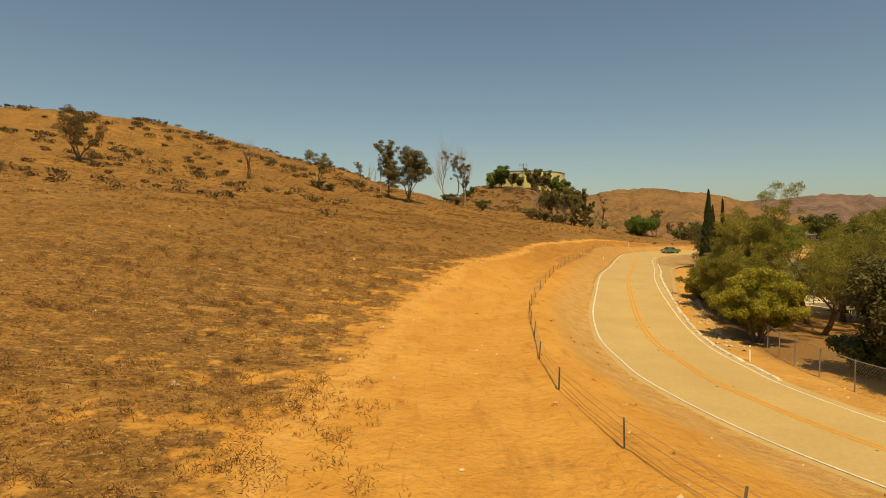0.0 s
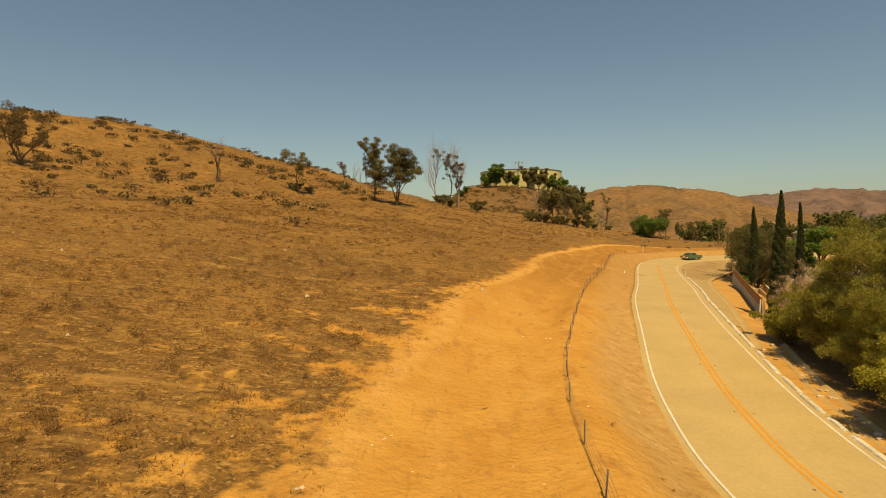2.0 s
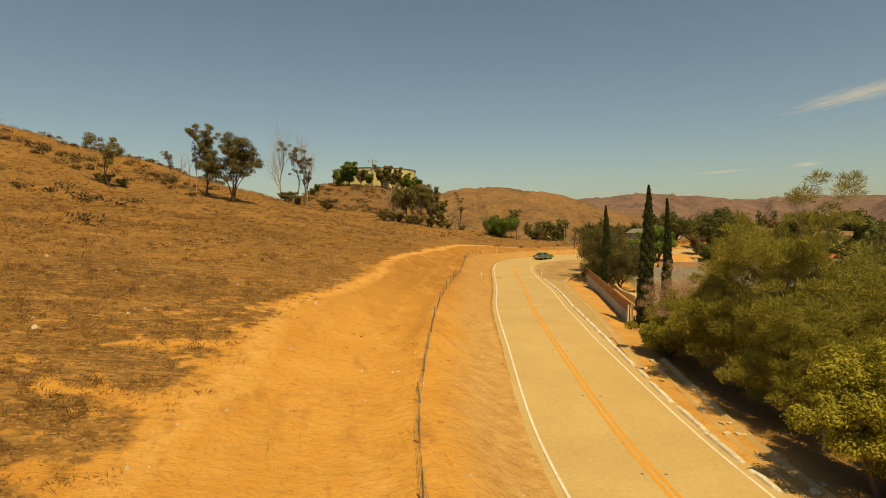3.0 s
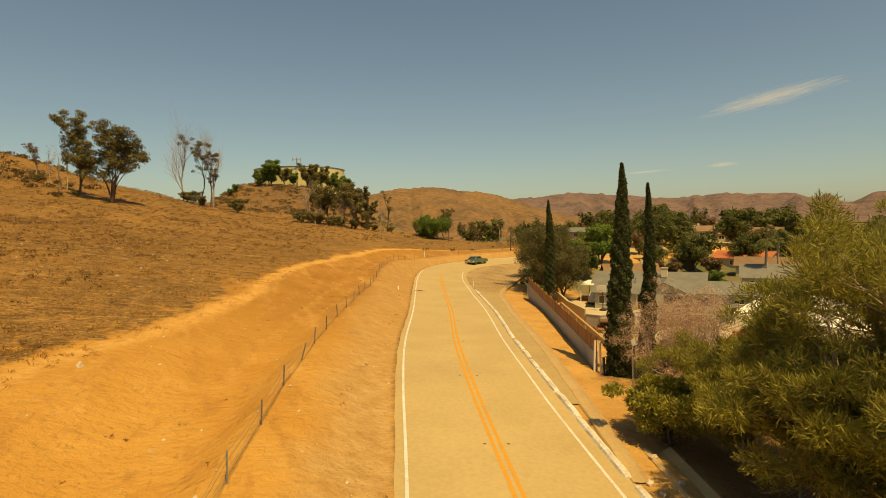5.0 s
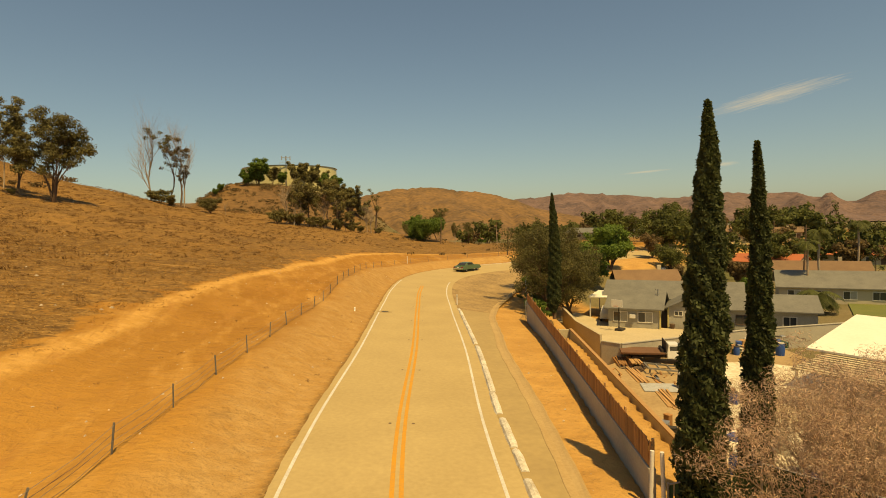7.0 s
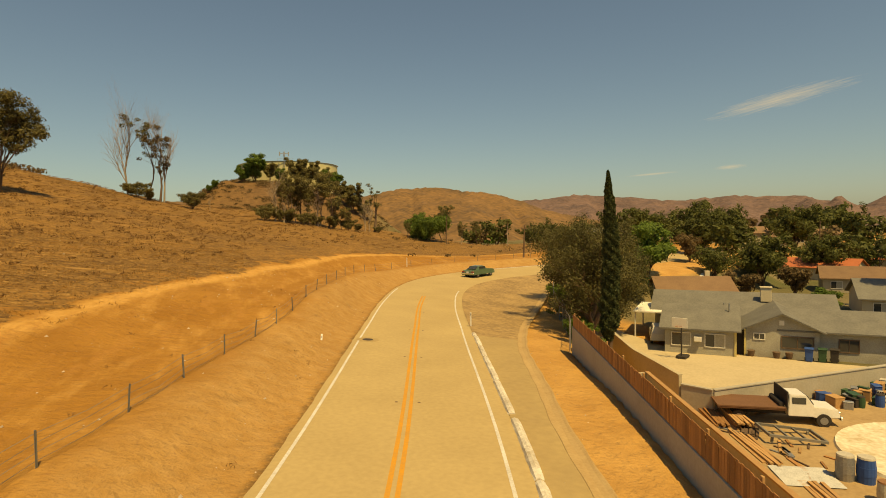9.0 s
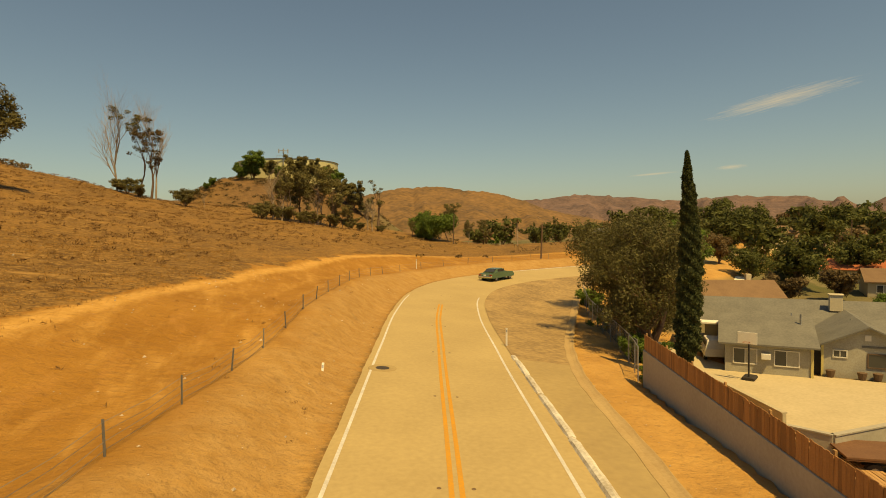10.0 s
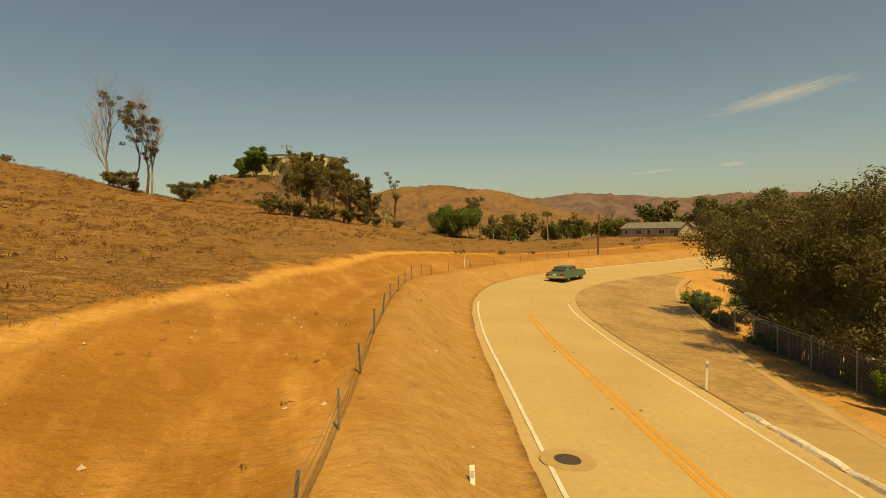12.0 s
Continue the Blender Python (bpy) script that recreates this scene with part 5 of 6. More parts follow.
part("ledge_face", boxes((13.6, -2.68, -1.9, 27.0, 0.16, 4.0), bevel=0.01), TAN_WALL, ledge)
part("ledge_cap", boxes((13.6, -2.66, 0.14, 27.0, 0.2, 0.07), bevel=0.01), RAW_WOOD, ledge, "pale timber capping board")
part("ledge_end", boxes((27.1, -1.4, -1.9, 0.16, 2.7, 4.0), bevel=0.01), TAN_WALL, ledge)
for k in (0, 1):
    ob = thing("pipe_post", pose(WALL_A[0] - 0.15 + 0.28 * k, WALL_A[1] - 0.25 - 0.18 * k, height(WALL_A[0] - 0.2, WALL_A[1] - 0.4) - 0.2, 0, 2 - 4 * k), "white-painted steel pipe post at the wall end", "post", "pipe posts")
    part("pipe", rod(bmesh.new(), (0, 0, 0), (0, 0, 1.7), 0.055, sides=10), WHITE_PLASTIC, ob)


def chain_link(points, tall, label, fabric=None, base=None):
    """A chain-link fence along points: posts, a top rail and crossing wires (or a cloth screen)."""
    ob = thing("chain_link_fence", Matrix(), label, "fence", "chain-link fences")
    line = spline(points, 2.8)
    ends = [Vector((x, y, (height(x, y) if base is None else base))) for x, y in line]
    for a in ends:
        part("post", rod(bmesh.new(), a - Vector((0, 0, 0.2)), a + Vector((0, 0, tall + 0.05)), 0.032, sides=7), STEEL, ob)
    top, wires = bmesh.new(), []
    for a, b in zip(ends, ends[1:]):
        up = Vector((0, 0, tall))
        rod(top, a + up, b + up, 0.022, sides=5)
        n = int((b - a).length / 0.16)
        if fabric:
            for k in range(n):
                p, q = a.lerp(b, k / n), a.lerp(b, (k + 1) / n)
                w = Vector((0.05 * math.sin(k * 1.9), 0.05 * math.cos(k * 1.3), 0))
                wires.append((p, q, q + up + w, p + up + w * 0.5))
        else:
            lean = tall / (b - a).length
            for k in range(-int(n * lean), n):
                for way in (1, -1):
                    t0, t1 = k / n, k / n + lean
                    if way < 0:
                        t0, t1 = t1, t0
                    lo, hi = 0.0, 1.0
                    for edge, low in ((0.0, True), (1.0, False)):
                        f = (edge - t0) / (t1 - t0)
                        rising = t1 > t0
                        if low == rising:
                            lo = max(lo, f)
                        else:
                            hi = min(hi, f)
                    if hi - lo > 0.02:
                        p, q = a.lerp(b, t0 + (t1 - t0) * lo) + up * lo, a.lerp(b, t0 + (t1 - t0) * hi) + up * hi
                        w = (q - p).cross(Vector((a.y - b.y, b.x - a.x, 0))).normalized() * 0.006
                        wires.append((p - w, q - w, q + w, p + w))
    part("top_rail", top, STEEL, ob)
    put("screen" if fabric else "wire_mesh", quads_mesh("fabric", [[tuple(v) for v in q] for q in wires], fabric or STEEL), ob)
    return ob


SCREEN = material("green_screen_cloth", (0.035, 0.075, 0.03), 0.85, tint=(0.025, 0.05, 0.022), scale=1.0, fine=20, bump=0.2)
DARK_SCREEN = material("dark_screen_cloth", (0.06, 0.055, 0.035), 0.85, tint=(0.035, 0.032, 0.02), scale=1.0, fine=20, bump=0.2)
chain_link([(27.5, 6), (20.6, 19.5), (19.4, 28), (20.6, 35), (23.4, 43.0), (25.2, 50.5), (26.4, 57.5)], 1.5, "galvanised chain-link fence along a bare dirt yard")
chain_link([(26.9, 60.4), (29.4, 57.0), (33.0, 54.6)], 1.9, "chain-link fence hung with dark green screen cloth", SCREEN)
chain_link([(35.5, 54.6), (46.0, 56.0)], 1.9, "long green cloth screen round a back yard", SCREEN, base=-4.2)
chain_link([(39.9, 91.6), (42.2, 95.2), (46.6, 103.6), (50.5, 111.0), (55.2, 118.8)], 1.6, "chain-link fence overgrown below the eucalyptus clump", None)
chain_link([(42.6, 95.0), (46.9, 103.2), (49, 107)], 1.3, "dark shade cloth on the chain-link fence", DARK_SCREEN)



# ---- houses ----
GREY_ROOF = material("grey_shingle", (0.19, 0.18, 0.15), 0.92, tint=(0.12, 0.115, 0.10), scale=0.8, fine=7, bump=0.5, bump_scale=9, amount=0.6, vary=0.1)
BROWN_ROOF = material("brown_shingle", (0.26, 0.16, 0.09), 0.92, tint=(0.17, 0.10, 0.06), scale=0.8, fine=7, bump=0.5, bump_scale=9, vary=0.15)
TILE_ROOF = material("red_tile", (0.42, 0.13, 0.06), 0.85, tint=(0.30, 0.09, 0.045), scale=0.8, fine=7, bump=0.5, bump_scale=9, vary=0.15)
WHITE_ROOF = material("white_roof", (0.80, 0.76, 0.64), 0.7, tint=(0.70, 0.64, 0.52), scale=0.5, fine=5, bump=0.1, amount=0.4)
STUCCO = material("grey_stucco", (0.44, 0.42, 0.34), 0.92, tint=(0.27, 0.245, 0.19), scale=0.7, fine=12, bump=0.3, bump_scale=40)
CREAM = material("cream_stucco", (0.52, 0.44, 0.30), 0.92, tint=(0.44, 0.37, 0.25), scale=0.7, fine=12, bump=0.3, bump_scale=40, vary=0.2)
TRIM = material("yellow_trim", (0.60, 0.50, 0.22), 0.7, tint=(0.52, 0.43, 0.18), scale=3, fine=15, bump=0.05)
WHITE_TRIM = material("white_trim", (0.70, 0.67, 0.58), 0.6, tint=(0.62, 0.58, 0.5), scale=3, fine=15, bump=0.05)
GLASS = material("window_glass", (0.035, 0.038, 0.036), 0.06, tint=(0.05, 0.052, 0.05), scale=1, fine=3, bump=0, spec=0.6)
BLIND = material("window_blind", (0.45, 0.42, 0.33), 0.8, scale=2, fine=20, bump=0.1)


def roof_slopes(house, mat, *block, **more):
    """Two roof slopes, each a part of its own."""
    for side in (-1, 1):
        bm = bmesh.new()
        gable(bm, *block, side=side, **more)
        part("roof_slope", bm, mat, house)


def gable(bm, x0, x1, y0, y1, eave, peak, along_x=True, over=0.45, thick=0.14, side=0):
    """Adds the sloping roof slab of one side of a rectangle."""
    if along_x:
        m, half = (y0 + y1) / 2, (y1 - y0) / 2 + over
        rows = [(x0 - over, x1 + over, -1), (x0 - over, x1 + over, 1)]
    else:
        m, half = (x0 + x1) / 2, (x1 - x0) / 2 + over
        rows = [(y0 - over, y1 + over, -1), (y0 - over, y1 + over, 1)]
    drop = (peak - eave) / (half - over) * over
    for a, b, sg in [w for w in rows if w[2] == side]:
        pts = [(a, m + sg * half, eave - drop), (b, m + sg * half, eave - drop), (b, m, peak), (a, m, peak)]
        v = []
        for lift in (0.02, thick):
            for p, q, z in pts:
                v.append(bm.verts.new((p, q, z + lift) if along_x else (q, p, z + lift)))
        for f in ((3, 2, 1, 0), (4, 5, 6, 7), (0, 1, 5, 4), (1, 2, 6, 5), (2, 3, 7, 6), (3, 0, 4, 7)):
            bm.faces.new([v[i] for i in f])
    bmesh.ops.recalc_face_normals(bm, faces=bm.faces[:])


def walls(bm, x0, x1, y0, y1, eave, peak, along_x=True):
    """Adds a block with gable ends."""
    mx, my = (x0 + x1) / 2, (y0 + y1) / 2
    low = [bm.verts.new((x, y, -0.4)) for x, y in ((x0, y0), (x1, y0), (x1, y1), (x0, y1))]
    top = [bm.verts.new((x, y, eave)) for x, y in ((x0, y0), (x1, y0), (x1, y1), (x0, y1))]
    if along_x:
        a, b = bm.verts.new((x0, my, peak)), bm.verts.new((x1, my, peak))
        sides = [(low[0], low[1], top[1], top[0]), (low[1], low[2], top[2], b, top[1]), (low[2], low[3], top[3], top[2]), (low[3], low[0], top[0], a, top[3]), (top[0], top[1], b, a), (top[2], top[3], a, b)]
    else:
        a, b = bm.verts.new((mx, y0, peak)), bm.verts.new((mx, y1, peak))
        sides = [(low[0], low[1], top[1], a, top[0]), (low[1], low[2], top[2], top[1]), (low[2], low[3], top[3], b, top[2]), (low[3], low[0], top[0], top[3]), (top[1], top[2], b, a), (top[3], top[0], a, b)]
    for f in sides:
        bm.faces.new(f)


def window(house, x, y, z, wide, tall, turn=0.0, mat=WHITE_TRIM, blind=False):
    """A framed window whose outside faces -y before its turn."""
    m = pose(x, y, z, 0, 0, turn)
    fr = part("window", boxes((0, -0.03, tall / 2, wide, 0.06, 0.07), (0, -0.03, -tall / 2, wide, 0.06, 0.07), (-wide / 2, -0.03, 0, 0.07, 0.06, tall + 0.07),
                              (wide / 2, -0.03, 0, 0.07, 0.06, tall + 0.07), (0, -0.025, 0, 0.05, 0.05, tall)), mat, house)
    fr.matrix_basis = m
    for k in (-1, 1):
        part("pane", boxes((k * wide / 4, -0.012, 0, wide / 2 - 0.06, 0.016, tall - 0.05)), BLIND if blind and k > 0 else GLASS, fr)


def simple_house(x, y, z, turn, wide, deep, roof, wall_mat, label, eave=2.5, peak=4.0, group="houses in the valley"):
    ob = thing("house", pose(x, y, z, 0, 0, turn), label, "house", group)
    bm = bmesh.new()
    walls(bm, -wide / 2, wide / 2, -deep / 2, deep / 2, eave, peak)
    part("wall", bm, wall_mat, ob)
    roof_slopes(ob, roof, -wide / 2, wide / 2, -deep / 2, deep / 2, eave, peak)
    for k, px in enumerate(np.arange(-wide / 2 + 1.8, wide / 2 - 1, 3.2)):
        window(ob, px, -deep / 2, 1.45, 1.5, 1.1, blind=k % 2 == 0)
    part("door", boxes((wide / 2 - 1.0, -deep / 2 - 0.03, 1.0, 0.95, 0.06, 2.05)), BARK, ob)
    part("chimney", boxes((wide / 4, 0.6, peak + 0.2, 0.6, 0.6, 1.2), bevel=0.02), CREAM, ob)
    return ob


# the grey house below the road
HZ = -5.0
grey = thing("house", pose(55.8, 101.6, HZ, 0, 0, -46), "grey stucco house with grey shingle gable roofs", "house", "houses in the valley")
for blk in ((0, 5.4, 0, 7.5, 2.35, 3.75, True), (6.2, 11.4, 1.2, 10, 2.4, 3.65, False), (11.4, 20, 1.6, 8.6, 2.4, 3.55, True), (-1.5, 13.5, 7.5, 14.5, 2.6, 4.2, True)):
    bm = bmesh.new()
    walls(bm, *blk)
    part("wall", bm, STUCCO, grey)
    roof_slopes(grey, GREY_ROOF, 8.9 if blk[0] == 11.4 else blk[0], *blk[1:])
window(grey, 1.3, 0, 1.35, 1.5, 1.1, blind=True)
window(grey, 3.9, 0, 1.35, 1.5, 1.1, blind=True)
part("air_conditioner", boxes((2.6, -0.2, 1.45, 0.6, 0.4, 0.4), bevel=0.02), WHITE_TRIM, grey)
window(grey, 7.2, 1.2, 1.75, 0.8, 0.5)
window(grey, 9.9, 1.2, 1.4, 2.2, 0.95, mat=BARK)
window(grey, 13.4, 1.6, 1.3, 1.3, 1.0, mat=BARK)
window(grey, 17.6, 1.6, 1.3, 1.2, 1.0)
part("corner_trim", boxes((5.43, -0.02, 1.15, 0.16, 0.16, 2.35), (6.16, 1.15, 1.2, 0.14, 0.14, 2.4)), TRIM, grey, "yellow corner board")
part("door", boxes((5.8, 1.6, 1.0, 0.72, 0.06, 2.0)), DARK, grey, "dark doorway")
part("chimney", boxes((8.2, 9.5, 4.3, 0.9, 0.6, 1.3), (8.2, 9.5, 5.0, 1.05, 0.75, 0.1), bevel=0.02), CREAM, grey)
part("gable_vent", boxes((8.8, 1.18, 2.95, 0.35, 0.04, 0.4)), WHITE_TRIM, grey)
part("roof_pipe", rod(bmesh.new(), (5.0, 2.6, 3.0), (5.0, 2.6, 4.2), 0.07), STEEL, grey)
part("roof_pipe", rod(bmesh.new(), (4.6, 4.5, 3.2), (4.6, 4.5, 4.0), 0.05), STEEL, grey)
# carport with the white car
carport = thing("carport", pose(60.8, 108.0, -4.9, 0, 0, -46), "white flat-roofed carport beside the grey house", "carport")
part("roof", boxes((0, 1.5, 2.5, 4.6, 7.0, 0.16), bevel=0.02), WHITE_ROOF, carport)
for k in range(4):
    part("post", boxes(((-2.1, 2.1)[k % 2], (-1.7, 4.7)[k // 2], 1.2, 0.12, 0.12, 2.5)), WHITE_TRIM, carport)

# white-roofed house with a patio cover
white = thing("house", pose(50.6, 74.4, -4.2, 0, 0, -80), "house with a low white roof and a patio cover", "house", "houses in the valley")
bm = bmesh.new()
walls(bm, 0.6, 26, 0.6, 12.4, 2.7, 4.0)
part("wall", bm, STUCCO, white)
roof_slopes(white, WHITE_ROOF, 0.6, 26, 0.6, 12.4, 2.75, 4.1, over=0.6)
part("roof_vent", rod(bmesh.new(), (6, 4.5, 3.2), (6, 4.5, 4.2), 0.08), WHITE_TRIM, white)
part("roof_vent", rod(bmesh.new(), (9, 7.5, 3.4), (9, 7.5, 4.3), 0.12), WHITE_TRIM, white)
for k in range(11):
    part("patio_slat", boxes((8.4, -3.9 + 0.42 * k, 2.28 + 0.03 * k, 14.5, 0.3, 0.06)), PALE_CONCRETE, white)
for k in range(7):
    part("patio_beam", boxes((1.3 + 2.35 * k, -1.7, 2.2, 0.08, 4.6, 0.12)), PALE_CONCRETE, white)
for k in range(5):
    part("patio_post", boxes((1.4 + 3.4 * k, -3.8, 1.1, 0.11, 0.11, 2.2)), WHITE_TRIM, white)
part("back_door", boxes((7, 0.57, 1.05, 3.2, 0.06, 2.1)), GLASS, white, "dark glass sliding door")
part("patio_floor", boxes((9, -2.6, -0.02, 19, 7.5, 0.12)), PALE_CONCRETE, white)
for px, py, h in ((3.4, -1.6, 0.8), (6.5, -1.2, 0.95), (9.2, -2.0, 0.7), (12.0, -1.3, 0.9)):
    ob = thing("patio_chair", white.matrix_basis @ pose(px, py, 0.04, 0, 0, px * 40), "dark patio chair under the cover", "chair", "patio chairs")
    part("seat", boxes((0, 0, 0.42, 0.55, 0.55, 0.07), bevel=0.015), DARK, ob)
    part("backrest", boxes((0, 0.26, 0.42 + h / 4, 0.55, 0.06, h / 2), bevel=0.015), DARK, ob)
    for a, b in ((-1, -1), (1, -1), (-1, 1), (1, 1)):
        part("leg", boxes((a * 0.23, b * 0.23, 0.2, 0.05, 0.05, 0.4)), DARK, ob)

# more houses down in the valley
simple_house(99, 101.5, -5.2, -48, 22, 9, GREY_ROOF, CREAM, "long low house with a grey shingle roof", 2.5, 4.3)
simple_house(112, 92, -5.2, -48, 12, 9, GREY_ROOF, CREAM, "low house with a grey shingle roof and garage")
simple_house(84, 136, -5.0, -35, 15, 9, WHITE_ROOF, CREAM, "low house with a pale roof among trees", 2.5, 3.2)
simple_house(78, 122, -5.0, -30, 9, 7, BROWN_ROOF, CREAM, "small house with a brown roof behind shrubs")
simple_house(96, 150, -5.0, -30, 14, 9, BROWN_ROOF, CREAM, "low house with a tan roof")
simple_house(118, 162, -5.0, -40, 14, 9, TILE_ROOF, CREAM, "house with a red tile roof among trees", 2.6, 4.6)
simple_house(116, 122, -5.2, -50, 16, 9, BROWN_ROOF, CREAM, "low house with a brown shingle roof")
r = np.random.RandomState(21)
roofs = (GREY_ROOF, BROWN_ROOF, TILE_ROOF, BROWN_ROOF, GREY_ROOF)
names = ("low house with a grey shingle roof", "low house with a brown roof", "low house with a red tile roof", "low house with a brown roof", "low house with a grey shingle roof")
spots = [(a, b) for a in (135, 160, 185, 215, 250, 290) for b in (75, 105, 135, 170, 210)]
for k, (a, b) in enumerate(spots):
    x, y = a + r.uniform(-8, 8), b + (a - 135) * 0.25 + r.uniform(-8, 8)
    simple_house(x, y, height(x, y) - 0.1, r.uniform(-75, -25), r.uniform(12, 17), r.uniform(8, 10), roofs[k % 5], CREAM, names[k % 5])

# slabs, lawn and inner walls
def slab(name, pts, z, mat, label, category, thick=0.12):
    bm = bmesh.new()
    f = bm.faces.new([bm.verts.new((x, y, z)) for x, y in pts])
    out = bmesh.ops.extrude_face_region(bm, geom=[f])
    for v in out["geom"]:
        if isinstance(v, bmesh.types.BMVert):
            v.co.z -= thick
    bmesh.ops.recalc_face_normals(bm, faces=bm.faces[:])
    me = bpy.data.meshes.new(name)
    bm.to_mesh(me)
    bm.free()
    me.materials.append(mat)
    return tagged(new(name, me), label, category, kind="structure")


LAWN = material("lawn", (0.10, 0.13, 0.035), 0.95, tint=(0.17, 0.16, 0.05), scale=0.4, fine=6, bump=0.6, bump_scale=30)
slab("pavement_driveway", [(48.5, 89.0), (66, 86.2), (67, 90), (57, 102), (58.5, 112), (53, 108)], -4.86, PALE_CONCRETE, "sunlit pale concrete driveway beside the grey house", "driveway", 0.5)
slab("ground_lawn", [(82, 92), (98, 76), (110, 84), (94, 101)], -4.8, LAWN, "patchy green front lawn", "lawn", 0.6)
slab("pavement_street", [(92, 88), (160, 40), (166, 48), (98, 96)], -4.84, PALE_CONCRETE, "pale concrete side street", "street", 0.4)


def wall_run(points, top, low, mat, label):
    ob = thing("garden_wall", Matrix(), label, "wall", "garden walls", "structure")
    for k, (a, b) in enumerate(zip(points, points[1:])):
        v = Vector((b[0] - a[0], b[1] - a[1], 0))
        mid = (a[0] + b[0]) / 2, (a[1] + b[1]) / 2
        turn = math.degrees(math.atan2(v.y, v.x))
        h = top - low
        part("panel", boxes((mid[0], mid[1], low + h / 2, v.length + 0.01 * k, 0.18 + 0.006 * k, h, turn), bevel=0.01), mat, ob)
        part("coping", boxes((mid[0], mid[1], top + 0.03, v.length + 0.01 * k, 0.26 + 0.006 * k, 0.06, turn)), mat, ob)


wall_run([(50.5, 102.5), (46.9, 94.5), (44.9, 88.0)], -2.5, -5.2, TAN_WALL, "tan block wall along the driveway")
wall_run([(44.9, 87.9), (45.6, 86.3), (59.5, 86.2), (74, 84)], -3.0, -5.2, BLOCK_WALL, "grey block garden wall between two yards")

# ---- the work yard behind the wall ----
YZ = -4.3
bm = bmesh.new()
bmesh.ops.create_cone(bm, cap_ends=True, segments=48, radius1=4.95, radius2=4.85, depth=0.2)
bmesh.ops.inset_region(bm, faces=[f for f in bm.faces if f.normal.z > 0.9], thickness=0.45, depth=-0.06)
ob = thing("round_slab", pose(50.5, 77.1, YZ + 0.06), "round raised white concrete slab in the yard", "slab")
SLAB_WHITE = material("worn_white_concrete", (0.72, 0.65, 0.50), 0.85, tint=(0.47, 0.37, 0.23), scale=0.7, fine=4, bump=0.2, amount=0.85)
part("top", bm, SLAB_WHITE, ob)
YARD = material("yard_dirt", (0.42, 0.29, 0.15), 0.95, tint=(0.29, 0.19, 0.095), scale=0.6, fine=5, bump=0.5, bump_scale=12, amount=0.6)
slab("ground_yard", [(31.2, 63.5), (45, 62), (51, 62), (57, 76), (61, 85.8), (45.9, 86.1), (40.4, 84.2)], YZ + 0.04, YARD, "dusty tan dirt yard littered with materials", "yard", 1.0)
slab("pavement_patio", [(36, 66.5), (45, 63.5), (50, 73), (43, 75.5)], YZ + 0.09, SLAB_WHITE, "bright worn concrete pad in the yard", "yard floor", 0.3)


def pile(x, y, turn, n, long, label, mat, z=YZ):
    ob = thing("lumber_pile", pose(x, y, z, 0, 0, turn), label, "lumber", "lumber piles in the yard")
    rr = random.Random(n + int(x))
    for k in range(n):
        part("plank", boxes((rr.uniform(-0.2, 0.2), 0.16 * (k % 5) - 0.35, 0.06 + 0.09 * (k // 5), long * rr.uniform(0.8, 1), 0.14, 0.07, rr.uniform(-3, 3))), mat, ob)


pile(44.9, 85.6, 60, 14, 3.2, "stack of reddish-brown planks in the yard", FENCE_WOOD)
pile(43.4, 81.8, 66, 9, 4.2, "long pale boards lying beside the fence", RAW_WOOD)
pile(47.6, 85.6, 0, 8, 2.2, "stack of pale boards against the garden wall", RAW_WOOD)
pile(41.6, 76.8, 62, 8, 4.0, "pale boards lying on the dirt", RAW_WOOD)
pile(45.6, 84.9, 62, 25, 2.8, "tall stack of orange-brown beams near the fence", RAW_WOOD)
pile(45.2, 83.6, 40, 10, 2.2, "mixed planks and pipes on the ground", BARK)
ob = thing("steel_frame", pose(46.0, 82.0, YZ + 0.35, 0, 6, -28), "dark welded steel frame lying in the yard", "frame")
for k, s in enumerate(((0, -0.8, 0, 2.6, 0.1, 0.12), (0, 0.8, 0, 2.6, 0.1, 0.12), (-1.25, 0, 0, 0.1, 1.6, 0.12), (1.25, 0, 0, 0.1, 1.6, 0.12), (-0.4, 0, 0, 0.08, 1.6, 0.08), (0.4, 0, 0, 0.08, 1.6, 0.08))):
    part("bar", boxes(s), POST_STEEL, ob)
for a, b in ((-1.1, -0.7), (1.1, -0.7), (-1.1, 0.7), (1.1, 0.7)):
    part("foot", boxes((a, b, -0.2, 0.1, 0.1, 0.3)), POST_STEEL, ob)
ob = thing("corrugated_sheet", pose(42.8, 78.8, YZ + 0.05, 0, 0, -30), "grey corrugated metal sheet on the ground", "metal sheet")
bm = bmesh.new()
row = [[bm.verts.new((x, -0.95 + 0.06 * k, 0.03 + 0.035 * (k % 2))) for x in (-1.1, 1.1)] for k in range(32)]
for a, b in zip(row, row[1:]):
    bm.faces.new((a[0], a[1], b[1], b[0]))
part("sheet", bm, STEEL, ob)

BLUE = material("blue_plastic", (0.03, 0.09, 0.30), 0.5, tint=(0.025, 0.07, 0.22), scale=3, fine=15, bump=0.05)
GREEN_PLASTIC = material("green_plastic", (0.04, 0.10, 0.05), 0.5, scale=3, fine=15, bump=0.05)
TANK_PLASTIC = material("pale_plastic", (0.55, 0.50, 0.40), 0.6, scale=3, fine=15, bump=0.05)

RUST_LID = material("rusty_lid", (0.30, 0.15, 0.075), 0.8, tint=(0.20, 0.10, 0.05), scale=4, fine=20, bump=0.2)


